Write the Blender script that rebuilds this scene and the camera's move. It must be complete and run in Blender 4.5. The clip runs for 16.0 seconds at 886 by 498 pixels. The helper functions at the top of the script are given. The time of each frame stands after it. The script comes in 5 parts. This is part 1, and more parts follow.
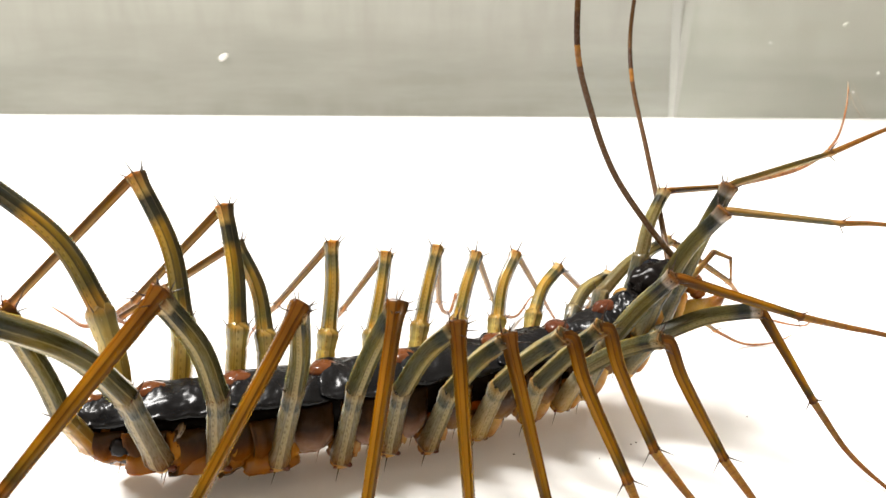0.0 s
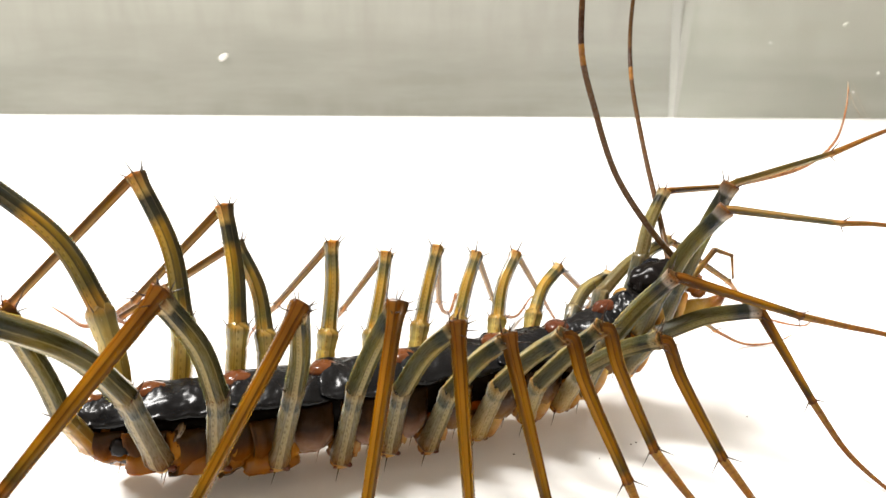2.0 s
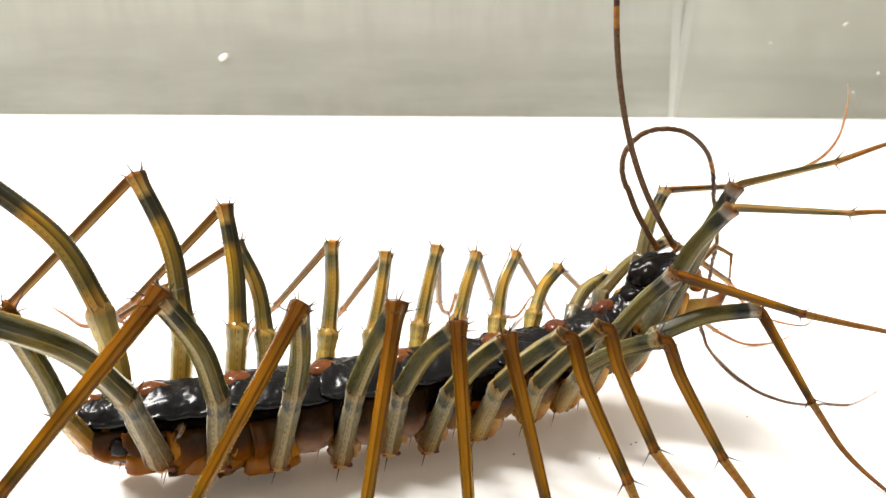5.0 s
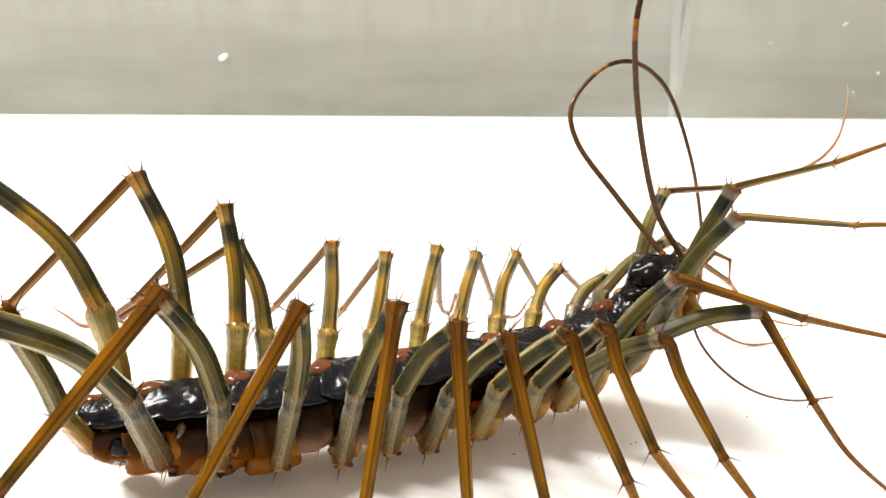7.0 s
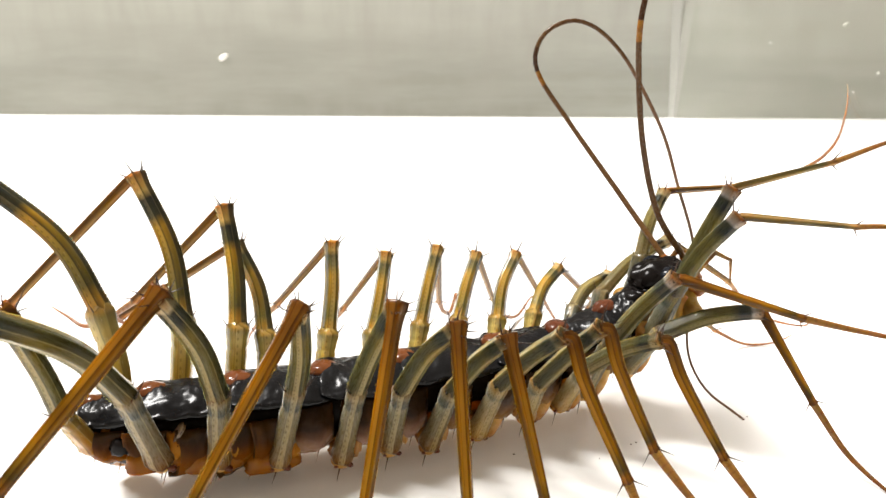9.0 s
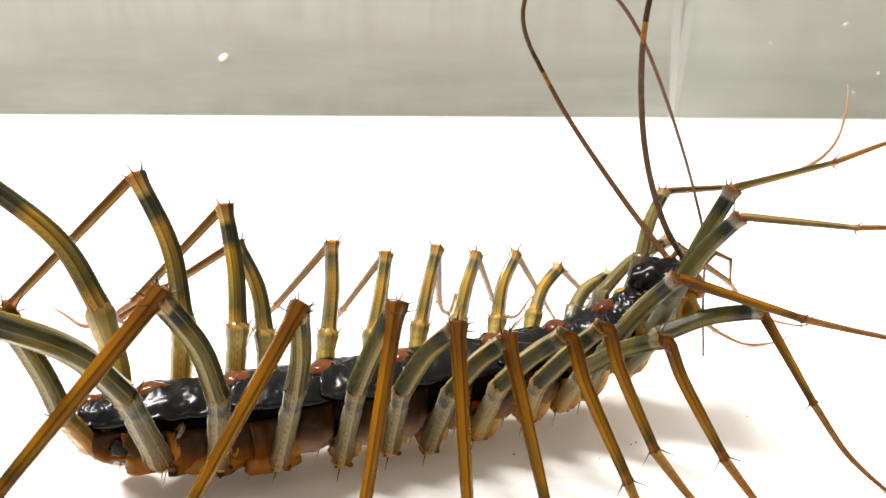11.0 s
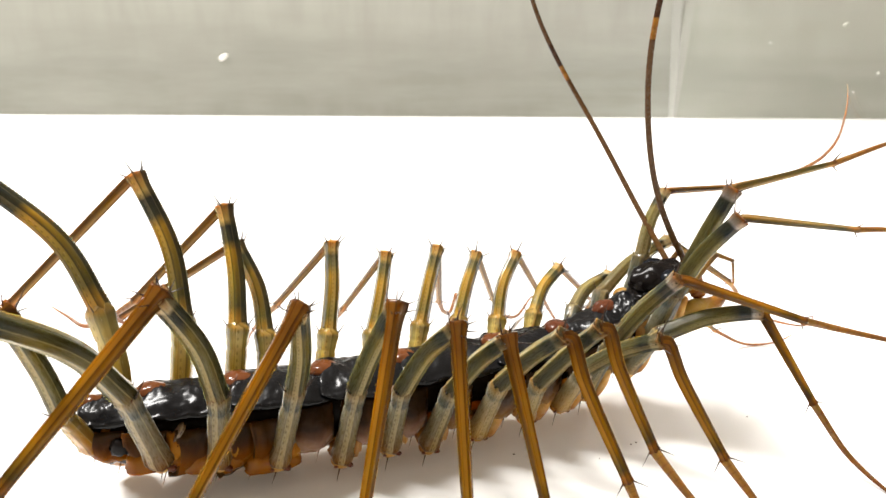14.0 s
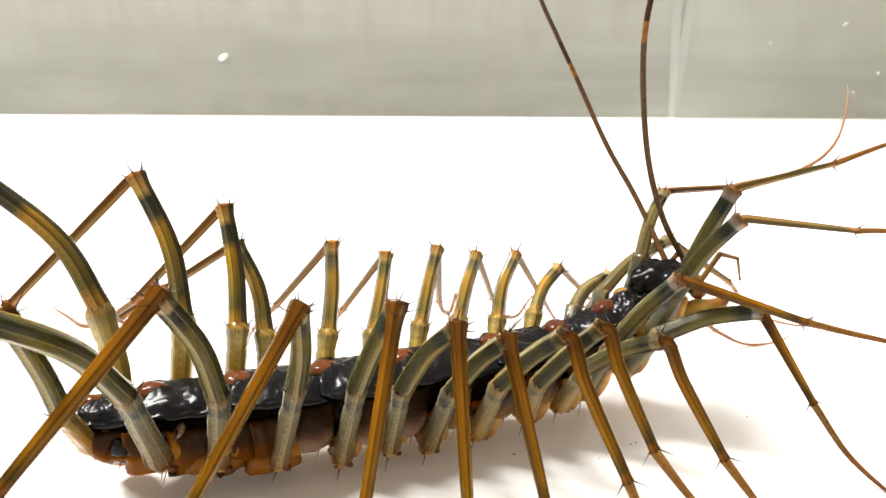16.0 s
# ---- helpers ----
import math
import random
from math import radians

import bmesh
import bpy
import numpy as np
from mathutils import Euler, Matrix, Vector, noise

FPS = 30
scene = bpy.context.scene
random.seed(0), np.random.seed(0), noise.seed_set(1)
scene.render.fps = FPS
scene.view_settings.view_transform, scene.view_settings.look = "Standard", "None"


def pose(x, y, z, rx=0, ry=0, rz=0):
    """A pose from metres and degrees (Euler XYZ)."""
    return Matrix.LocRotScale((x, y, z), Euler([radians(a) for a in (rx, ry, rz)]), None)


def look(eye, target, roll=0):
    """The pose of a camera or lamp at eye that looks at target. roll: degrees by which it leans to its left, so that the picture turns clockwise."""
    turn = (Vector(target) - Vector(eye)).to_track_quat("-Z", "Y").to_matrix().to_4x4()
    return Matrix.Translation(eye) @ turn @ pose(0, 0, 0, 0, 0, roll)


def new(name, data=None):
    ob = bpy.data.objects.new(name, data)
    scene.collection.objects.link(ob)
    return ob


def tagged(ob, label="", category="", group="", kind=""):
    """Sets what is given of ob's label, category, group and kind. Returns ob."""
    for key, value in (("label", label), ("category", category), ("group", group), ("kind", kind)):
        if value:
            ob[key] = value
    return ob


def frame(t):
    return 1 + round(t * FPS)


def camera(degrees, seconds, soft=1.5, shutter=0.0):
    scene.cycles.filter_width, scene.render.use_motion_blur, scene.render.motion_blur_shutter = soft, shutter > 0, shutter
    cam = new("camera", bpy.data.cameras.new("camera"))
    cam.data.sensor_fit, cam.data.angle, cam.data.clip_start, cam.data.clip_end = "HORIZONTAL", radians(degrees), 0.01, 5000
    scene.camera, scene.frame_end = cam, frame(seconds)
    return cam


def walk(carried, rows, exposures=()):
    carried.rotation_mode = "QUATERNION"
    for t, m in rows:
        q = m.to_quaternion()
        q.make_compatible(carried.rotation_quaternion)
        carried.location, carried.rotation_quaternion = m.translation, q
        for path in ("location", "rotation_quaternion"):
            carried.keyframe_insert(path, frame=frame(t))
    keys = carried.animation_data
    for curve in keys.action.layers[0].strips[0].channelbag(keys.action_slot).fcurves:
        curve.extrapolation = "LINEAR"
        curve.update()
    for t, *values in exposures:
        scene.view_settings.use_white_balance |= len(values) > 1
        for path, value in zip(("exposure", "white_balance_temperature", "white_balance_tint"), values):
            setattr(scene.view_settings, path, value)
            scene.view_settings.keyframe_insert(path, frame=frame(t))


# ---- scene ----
MM = 0.001

# ---- camera: a phone standing still, looking a little down ----
cam = camera(60, 16.0, shutter=0.5)
EYE = pose(0, 0, 0.047, 70, 0, 0)
walk(cam, [(0.0, EYE), (16.0, EYE)])
cam.data.dof.use_dof = True
cam.data.dof.focus_distance = 0.073
cam.data.dof.aperture_fstop = 85

# ---- light: a broad white lamp panel over the open tub, and the pale room around ----
world = bpy.data.worlds.new("room_light")
scene.world = world
world.use_nodes = True
bg = world.node_tree.nodes["Background"]
bg.inputs["Color"].default_value = (1.0, 0.82, 0.63, 1)
bg.inputs["Strength"].default_value = 0.60


def area_lamp(name, at, target, size, power, colour):
    data = bpy.data.lights.new(name, "AREA")
    data.shape, data.size, data.energy, data.color = "SQUARE", size, power, colour
    ob = new(name, data)
    ob.matrix_world = look(at, target)
    return ob


area_lamp("ceiling_panel", (-0.28, 0.21, 0.58), (0.0, 0.07, 0.0), 0.20, 10.9, (1.0, 0.975, 0.94))


# ---- materials ----
def base_material(name):
    m = bpy.data.materials.new(name)
    m.use_nodes = True
    return m, m.node_tree.nodes, m.node_tree.links, m.node_tree.nodes["Principled BSDF"]


def add(nodes, kind, **values):
    nd = nodes.new(kind)
    for key, value in values.items():
        nd.inputs[key].default_value = value
    return nd


def mix_colour(nodes, links, fac, a, b, blend="MIX"):
    nd = nodes.new("ShaderNodeMix")
    nd.data_type, nd.blend_type = "RGBA", blend
    for socket, value in ((nd.inputs[0], fac), (nd.inputs[6], a), (nd.inputs[7], b)):
        if isinstance(value, bpy.types.NodeSocket):
            links.new(value, socket)
        else:
            socket.default_value = value if isinstance(value, float) else (*value, 1)
    return nd.outputs[2]


def ramp(nodes, links, source, stops):
    nd = nodes.new("ShaderNodeValToRGB")
    while len(nd.color_ramp.elements) < len(stops):
        nd.color_ramp.elements.new(0.5)
    for e, (p, c) in zip(nd.color_ramp.elements, stops):
        e.position, e.color = p, (*c, 1) if not isinstance(c, float) else (c, c, c, 1)
    links.new(source, nd.inputs[0])
    return nd.outputs[0]


def chitin(name, stops, rough=0.22, grain=900, spots=0.3, glow=0.25, bump=0.2, stripe=0.0, bands=0.0, coat=0.15, spot_colour=(0.03, 0.025, 0.02), clear=0.0, streak=0.0, pale=0.0, spec=0.3, pits=0, dark=(0.019, 0.021, 0.008)):
    """Insect skin: a colour along the piece, blotches, fine pits, dark edges, pale streaks that are partly painted
    highlights; partly translucent.
    """
    m, nodes, links, bsdf = base_material(name)
    attr = nodes.new("ShaderNodeAttribute")
    attr.attribute_name = "along"
    colour = ramp(nodes, links, attr.outputs["Fac"], stops)
    coord = nodes.new("ShaderNodeTexCoord")
    info = nodes.new("ShaderNodeObjectInfo")
    shift = nodes.new("ShaderNodeVectorMath")
    shift.operation = "ADD"
    links.new(coord.outputs["Object"], shift.inputs[0])
    links.new(info.outputs["Random"], shift.inputs[1])
    if streak:
        ring = nodes.new("ShaderNodeAttribute")
        ring.attribute_name = "ring"
        shift = nodes.new("ShaderNodeVectorMath")
        shift.operation = "MULTIPLY_ADD"
        links.new(ring.outputs["Vector"], shift.inputs[0])
        shift.inputs[1].default_value = (1.0, 1.0, streak)
        links.new(info.outputs["Random"], shift.inputs[2])
        grain = 5.0
    blot = add(nodes, "ShaderNodeTexNoise", Scale=grain * 0.5, Detail=4.0, Roughness=0.6)
    links.new(shift.outputs[0], blot.inputs["Vector"])
    blotch = ramp(nodes, links, blot.outputs["Fac"], [(0.42, 0.0), (0.75, spots)])
    colour = mix_colour(nodes, links, blotch, colour, spot_colour)
    if stripe:
        turn = nodes.new("ShaderNodeAttribute")
        turn.attribute_name = "around"
        # Dark edges: outline shading painted in on the legs, rims on the plates.
        lines = ramp(nodes, links, turn.outputs["Fac"], [(0.0, stripe), (0.20, stripe * 0.95), (0.24, stripe * 0.4), (0.30, stripe * 0.35), (0.42, stripe * 0.5), (0.49, stripe * 0.95), (0.505, 0.0), (0.70, 0.0), (0.715, stripe * 0.8), (0.74, stripe * 0.15), (0.80, stripe * 0.7), (1.0, stripe)])
        # Pale streaks along the leg: tan bands with highlights painted into the colour.
        pale_highlights = ramp(nodes, links, turn.outputs["Fac"], [(0.0, 0.0), (0.205, 0.0), (0.225, pale), (0.25, 0.0), (0.505, 0.0), (0.515, pale), (0.54, pale), (0.60, pale * 0.8), (0.69, pale * 0.65), (0.70, 0.0)])
        colour = mix_colour(nodes, links, lines, colour, dark)
        colour = mix_colour(nodes, links, pale_highlights, colour, (0.40, 0.31, 0.14))
    if pits:
        spread = []
        for value, scale, centre, size in ((attr.outputs["Fac"], pits, 0.5, 0.26), (turn.outputs["Fac"], 1.0, 0.64, 0.035)):
            far = value
            for kind, number in (("MULTIPLY", scale), ("FRACT", 0.0), ("SUBTRACT", centre), ("DIVIDE", size), ("POWER", 2.0)):
                nd = nodes.new("ShaderNodeMath")
                nd.operation = kind
                links.new(far, nd.inputs[0])
                nd.inputs[1].default_value = number
                far = nd.outputs[0]
                if kind == "DIVIDE":
                    nd = nodes.new("ShaderNodeMath")
                    nd.operation = "ABSOLUTE"
                    links.new(far, nd.inputs[0])
                    far = nd.outputs[0]
            spread.append(far)
        both = nodes.new("ShaderNodeMath")
        links.new(spread[0], both.inputs[0])
        links.new(spread[1], both.inputs[1])
        colour = mix_colour(nodes, links, ramp(nodes, links, both.outputs[0], [(0.45, 0.4), (1.0, 0.0)]), colour, (0.02, 0.014, 0.006))
    if bands:
        wave = add(nodes, "ShaderNodeMath")
        wave.operation = "MULTIPLY"
        links.new(attr.outputs["Fac"], wave.inputs[0])
        wave.inputs[1].default_value = bands
        frac = nodes.new("ShaderNodeMath")
        frac.operation = "FRACT"
        links.new(wave.outputs[0], frac.inputs[0])
        ring = ramp(nodes, links, frac.outputs[0], [(0.0, 0.5), (0.12, 0.0), (0.80, 0.0), (1.0, 0.5)])
        colour = mix_colour(nodes, links, ring, colour, (0.10, 0.03, 0.012))
    links.new(colour, bsdf.inputs["Base Color"])
    fine = add(nodes, "ShaderNodeTexNoise", Scale=grain * 3.0, Detail=3.0)
    links.new(shift.outputs[0], fine.inputs["Vector"])
    links.new(ramp(nodes, links, fine.outputs["Fac"], [(0.3, rough - 0.08), (0.7, rough + 0.15)]), bsdf.inputs["Roughness"])
    bp = add(nodes, "ShaderNodeBump", Strength=bump * (0.5 if streak else 1.0), Distance=0.00015)
    links.new(fine.outputs["Fac"], bp.inputs["Height"])
    links.new(bp.outputs[0], bsdf.inputs["Normal"])
    bsdf.inputs["Coat Weight"].default_value = coat
    bsdf.inputs["Coat Roughness"].default_value = 0.05 if streak else 0.06
    bsdf.inputs["Specular IOR Level"].default_value = 0.08 if streak else spec
    bsdf.inputs["IOR"].default_value = 1.38
    bsdf.inputs["Transmission Weight"].default_value = clear
    if streak or glow >= 0.25:
        bsdf.inputs["Subsurface Weight"].default_value = 1.0
        bsdf.inputs["Subsurface Scale"].default_value = 0.0011
        bsdf.inputs["Subsurface Radius"].default_value = (1.0, 0.72, 0.35)
        bsdf.inputs["Transmission Weight"].default_value = clear * (0.45 if streak else 0.2)
    elif glow:
        trans = nodes.new("ShaderNodeBsdfTranslucent")
        links.new(colour, trans.inputs["Color"])
        mixer = add(nodes, "ShaderNodeMixShader", Fac=glow)
        links.new(bsdf.outputs[0], mixer.inputs[1])
        links.new(trans.outputs[0], mixer.inputs[2])
        links.new(mixer.outputs[0], nodes["Material Output"].inputs["Surface"])
    return m


OLIVE, NAVY = (0.15, 0.125, 0.034), (0.010, 0.013, 0.016)
KNEE = (0.15, 0.045, 0.005)
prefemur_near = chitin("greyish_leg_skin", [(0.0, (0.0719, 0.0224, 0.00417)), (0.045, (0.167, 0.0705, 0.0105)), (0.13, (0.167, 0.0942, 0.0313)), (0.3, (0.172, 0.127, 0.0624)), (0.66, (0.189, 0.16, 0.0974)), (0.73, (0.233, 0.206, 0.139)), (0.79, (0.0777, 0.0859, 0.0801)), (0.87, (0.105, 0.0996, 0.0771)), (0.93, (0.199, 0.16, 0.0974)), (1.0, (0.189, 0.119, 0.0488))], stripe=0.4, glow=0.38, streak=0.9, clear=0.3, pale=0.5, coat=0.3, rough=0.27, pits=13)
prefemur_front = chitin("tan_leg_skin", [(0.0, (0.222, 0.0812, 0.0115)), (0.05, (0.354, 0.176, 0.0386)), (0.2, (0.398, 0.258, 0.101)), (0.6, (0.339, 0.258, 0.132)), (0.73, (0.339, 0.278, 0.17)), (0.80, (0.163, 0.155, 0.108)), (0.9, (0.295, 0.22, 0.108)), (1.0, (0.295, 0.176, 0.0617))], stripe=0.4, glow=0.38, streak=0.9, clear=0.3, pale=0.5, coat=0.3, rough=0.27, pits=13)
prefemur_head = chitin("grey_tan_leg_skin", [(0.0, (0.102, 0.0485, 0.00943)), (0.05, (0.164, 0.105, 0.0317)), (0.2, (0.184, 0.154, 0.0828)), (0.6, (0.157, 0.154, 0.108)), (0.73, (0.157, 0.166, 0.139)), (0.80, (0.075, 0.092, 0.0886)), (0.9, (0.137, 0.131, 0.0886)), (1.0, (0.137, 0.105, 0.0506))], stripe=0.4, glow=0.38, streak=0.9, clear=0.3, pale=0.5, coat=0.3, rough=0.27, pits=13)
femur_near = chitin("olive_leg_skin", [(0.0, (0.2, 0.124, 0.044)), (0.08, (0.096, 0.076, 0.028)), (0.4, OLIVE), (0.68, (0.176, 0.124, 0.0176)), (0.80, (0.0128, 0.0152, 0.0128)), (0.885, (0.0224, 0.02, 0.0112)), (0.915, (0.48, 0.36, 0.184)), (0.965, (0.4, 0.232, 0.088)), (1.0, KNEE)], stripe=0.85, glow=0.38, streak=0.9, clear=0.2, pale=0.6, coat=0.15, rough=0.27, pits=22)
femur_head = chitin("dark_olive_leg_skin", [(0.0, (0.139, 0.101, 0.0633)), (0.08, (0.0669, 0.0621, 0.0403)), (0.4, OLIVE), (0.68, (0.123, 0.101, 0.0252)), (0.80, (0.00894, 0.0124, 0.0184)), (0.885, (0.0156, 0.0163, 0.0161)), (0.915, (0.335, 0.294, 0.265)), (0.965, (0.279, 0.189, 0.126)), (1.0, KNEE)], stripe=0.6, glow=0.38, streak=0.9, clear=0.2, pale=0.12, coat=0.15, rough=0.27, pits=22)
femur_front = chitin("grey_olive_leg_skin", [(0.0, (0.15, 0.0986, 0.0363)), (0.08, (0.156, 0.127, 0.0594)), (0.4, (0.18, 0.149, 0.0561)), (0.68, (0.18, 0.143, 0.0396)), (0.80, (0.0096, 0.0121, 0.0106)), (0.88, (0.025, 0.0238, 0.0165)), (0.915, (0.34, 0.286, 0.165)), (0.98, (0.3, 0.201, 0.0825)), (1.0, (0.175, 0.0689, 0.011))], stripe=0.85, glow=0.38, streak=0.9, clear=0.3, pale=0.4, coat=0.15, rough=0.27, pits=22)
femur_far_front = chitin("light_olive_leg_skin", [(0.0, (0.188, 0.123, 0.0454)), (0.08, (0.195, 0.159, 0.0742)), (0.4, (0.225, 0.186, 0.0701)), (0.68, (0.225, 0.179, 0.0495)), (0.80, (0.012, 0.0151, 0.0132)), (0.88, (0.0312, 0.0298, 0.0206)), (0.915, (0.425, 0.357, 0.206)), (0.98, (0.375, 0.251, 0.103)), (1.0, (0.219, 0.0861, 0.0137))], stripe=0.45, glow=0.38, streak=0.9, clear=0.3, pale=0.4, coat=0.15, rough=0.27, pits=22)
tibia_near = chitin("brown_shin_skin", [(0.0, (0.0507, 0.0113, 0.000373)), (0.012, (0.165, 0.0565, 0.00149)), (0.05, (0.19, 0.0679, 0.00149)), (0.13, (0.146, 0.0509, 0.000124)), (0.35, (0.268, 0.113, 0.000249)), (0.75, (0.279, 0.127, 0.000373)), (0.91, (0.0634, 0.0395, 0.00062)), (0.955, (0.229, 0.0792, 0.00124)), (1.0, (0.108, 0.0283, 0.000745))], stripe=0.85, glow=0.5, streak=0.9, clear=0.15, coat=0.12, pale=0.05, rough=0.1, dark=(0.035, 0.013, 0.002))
tarsus_near = chitin("banded_foot_skin", [(0.0, (0.21, 0.106, 0.0182)), (0.3, (0.175, 0.0798, 0.013)), (1.0, (0.07, 0.0243, 0.0078))], bands=14, glow=0.4, streak=0.9, clear=0.35, coat=0.2, rough=0.14)
prefemur_far = chitin("lit_yellow_leg_skin", [(0.0, (0.538, 0.233, 0.0076)), (0.4, (0.683, 0.444, 0.057)), (0.85, (0.725, 0.571, 0.18)), (0.95, (0.435, 0.35, 0.123)), (1.0, (0.538, 0.317, 0.057))], stripe=0.7, glow=0.5, streak=0.9, clear=0.5, pale=0.35, coat=0.45, rough=0.14, pits=12)
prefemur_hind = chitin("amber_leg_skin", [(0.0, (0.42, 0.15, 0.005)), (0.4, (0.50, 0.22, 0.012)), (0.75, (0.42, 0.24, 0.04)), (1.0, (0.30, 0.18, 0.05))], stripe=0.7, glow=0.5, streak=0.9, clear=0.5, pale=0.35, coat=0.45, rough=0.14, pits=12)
femur_far = chitin("lit_yellow_olive_leg_skin", [(0.0, (0.619, 0.351, 0.0536)), (0.06, (0.575, 0.297, 0.0229)), (0.16, (0.133, 0.106, 0.0153)), (0.42, (0.332, 0.212, 0.00918)), (0.62, (0.575, 0.319, 0.0115)), (0.70, (0.0387, 0.0372, 0.0122)), (0.82, NAVY), (0.875, (0.722, 0.489, 0.138)), (0.95, (0.641, 0.34, 0.0612)), (1.0, (0.398, 0.139, 0.0153))], stripe=0.95, glow=0.5, streak=0.9, clear=0.45, pale=0.22, coat=0.45, rough=0.14, pits=24)
femur_mid = chitin("lit_pale_olive_leg_skin", [(0.0, (0.626, 0.373, 0.0648)), (0.06, (0.583, 0.331, 0.036)), (0.16, (0.238, 0.192, 0.0324)), (0.42, (0.475, 0.29, 0.0216)), (0.62, (0.605, 0.373, 0.036)), (0.74, (0.216, 0.186, 0.0576)), (0.84, (0.108, 0.109, 0.0504)), (0.9, (0.734, 0.476, 0.122)), (1.0, (0.54, 0.248, 0.036))], stripe=0.95, glow=0.5, streak=0.9, clear=0.5, pale=0.4, coat=0.45, rough=0.14, pits=20)
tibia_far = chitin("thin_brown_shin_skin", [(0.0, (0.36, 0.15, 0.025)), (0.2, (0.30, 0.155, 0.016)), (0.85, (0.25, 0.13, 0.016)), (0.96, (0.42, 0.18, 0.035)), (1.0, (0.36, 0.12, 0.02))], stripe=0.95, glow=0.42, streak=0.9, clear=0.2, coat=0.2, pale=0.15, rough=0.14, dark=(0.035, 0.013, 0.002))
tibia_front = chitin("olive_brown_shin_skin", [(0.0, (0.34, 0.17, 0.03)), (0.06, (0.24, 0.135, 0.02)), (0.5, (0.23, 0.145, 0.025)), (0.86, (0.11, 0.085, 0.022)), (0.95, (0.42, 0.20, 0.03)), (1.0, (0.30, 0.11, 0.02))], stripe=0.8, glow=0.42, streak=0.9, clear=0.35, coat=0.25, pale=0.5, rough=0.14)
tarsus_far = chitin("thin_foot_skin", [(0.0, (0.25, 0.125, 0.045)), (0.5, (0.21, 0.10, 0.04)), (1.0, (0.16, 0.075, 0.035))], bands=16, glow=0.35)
spine_skin = chitin("spur_skin", [(0.0, (0.07, 0.028, 0.012)), (0.4, (0.03, 0.016, 0.010)), (1.0, (0.02, 0.012, 0.009))], glow=0.0)
coxa_skin = chitin("tan_belly_skin", [(0.0, (0.104, 0.032, 0.0064)), (0.25, (0.272, 0.128, 0.036)), (0.7, (0.368, 0.2, 0.072)), (1.0, (0.24, 0.096, 0.024))], glow=0.3, spots=0.45, spot_colour=(0.13, 0.045, 0.015), grain=420, clear=0.1, coat=0.3, rough=0.25, spec=0.1)
rear_hip_skin = chitin("orange_hip_skin", [(0.0, (0.0858, 0.0192, 0.000896)), (0.25, (0.224, 0.0768, 0.00504)), (0.7, (0.304, 0.12, 0.0101)), (1.0, (0.198, 0.0576, 0.00336))], glow=0.3, spots=0.45, spot_colour=(0.13, 0.045, 0.015), grain=420, clear=0.1, coat=0.06, rough=0.25, spec=0.03)
coxa_pale = chitin("pale_hip_skin", [(0.0, (0.227, 0.0842, 0.014)), (0.25, (0.378, 0.188, 0.0468)), (0.7, (0.574, 0.324, 0.0982)), (1.0, (0.499, 0.233, 0.0515))], glow=0.42, spots=0.4, spot_colour=(0.2, 0.07, 0.02), grain=420, clear=0.25, coat=0.5, rough=0.25, spec=0.1)
# Flank skins turn near-black upwards, partly shade painted in under the back plates.
rear_skin = chitin("orange_flank_skin", [(0.0, (0.192, 0.0568, 0.00121)), (0.34, (0.253, 0.0791, 0.00121)), (0.54, (0.162, 0.0404, 0.000606)), (0.69, (0.0406, 0.00918, 0.000453)), (0.82, (0.0102, 0.00368, 0.000453)), (1.0, (0.00608, 0.00257, 0.000378))], glow=0.25, spots=0.7, spot_colour=(0.12, 0.04, 0.006), grain=260, clear=0.1, coat=0.06, rough=0.18, spec=0.03, stripe=1.0, dark=(0.035, 0.013, 0.002))
hip_plate_skin = chitin("orange_scale_skin", [(0.0, (0.278, 0.0852, 0.00169)), (0.5, (0.367, 0.119, 0.00169)), (0.70, (0.235, 0.0606, 0.000848)), (0.82, (0.0589, 0.0138, 0.000634)), (0.9, (0.0148, 0.00552, 0.000634)), (1.0, (0.00882, 0.00385, 0.000529))], glow=0.25, spots=0.45, spot_colour=(0.12, 0.04, 0.006), grain=260, clear=0.1, coat=0.25, rough=0.18, spec=0.03, stripe=1.0, dark=(0.035, 0.013, 0.002))
front_skin = chitin("tan_flank_skin", [(0.0, (0.5, 0.246, 0.054)), (0.35, (0.5, 0.264, 0.078)), (0.55, (0.26, 0.128, 0.048)), (0.7, (0.04, 0.017, 0.006)), (1.0, (0.012, 0.00595, 0.0024))], glow=0.15, spots=0.7, spot_colour=(0.15, 0.06, 0.02), grain=380, coat=0.45, rough=0.25, spec=0.1, stripe=1.0, dark=(0.035, 0.013, 0.002))
membrane_skin = chitin("pale_joint_skin", [(0.0, (0.115, 0.0691, 0.0397)), (1.0, (0.166, 0.121, 0.0794))], glow=0.35, coat=0.5, spots=0.5, spot_colour=(0.08, 0.035, 0.02), grain=700)
pleura_skin = chitin("pinkish_flank_skin", [(0.0, (0.324, 0.172, 0.0689)), (0.2, (0.345, 0.212, 0.138)), (0.46, (0.261, 0.158, 0.114)), (0.60, (0.0732, 0.0344, 0.0222)), (0.68, (0.00836, 0.00442, 0.00295)), (1.0, (0.00523, 0.00295, 0.00197))], glow=0.3, spots=0.6, spot_colour=(0.06, 0.025, 0.012), grain=380, coat=0.06, rough=0.25, spec=0.06, stripe=0.6, dark=(0.035, 0.013, 0.002))
antenna_skin = chitin("antenna_skin", [(0.0, (0.0943, 0.0459, 0.0154)), (1.0, (0.0943, 0.0459, 0.0154))], bands=5, glow=0.1, coat=0.1)
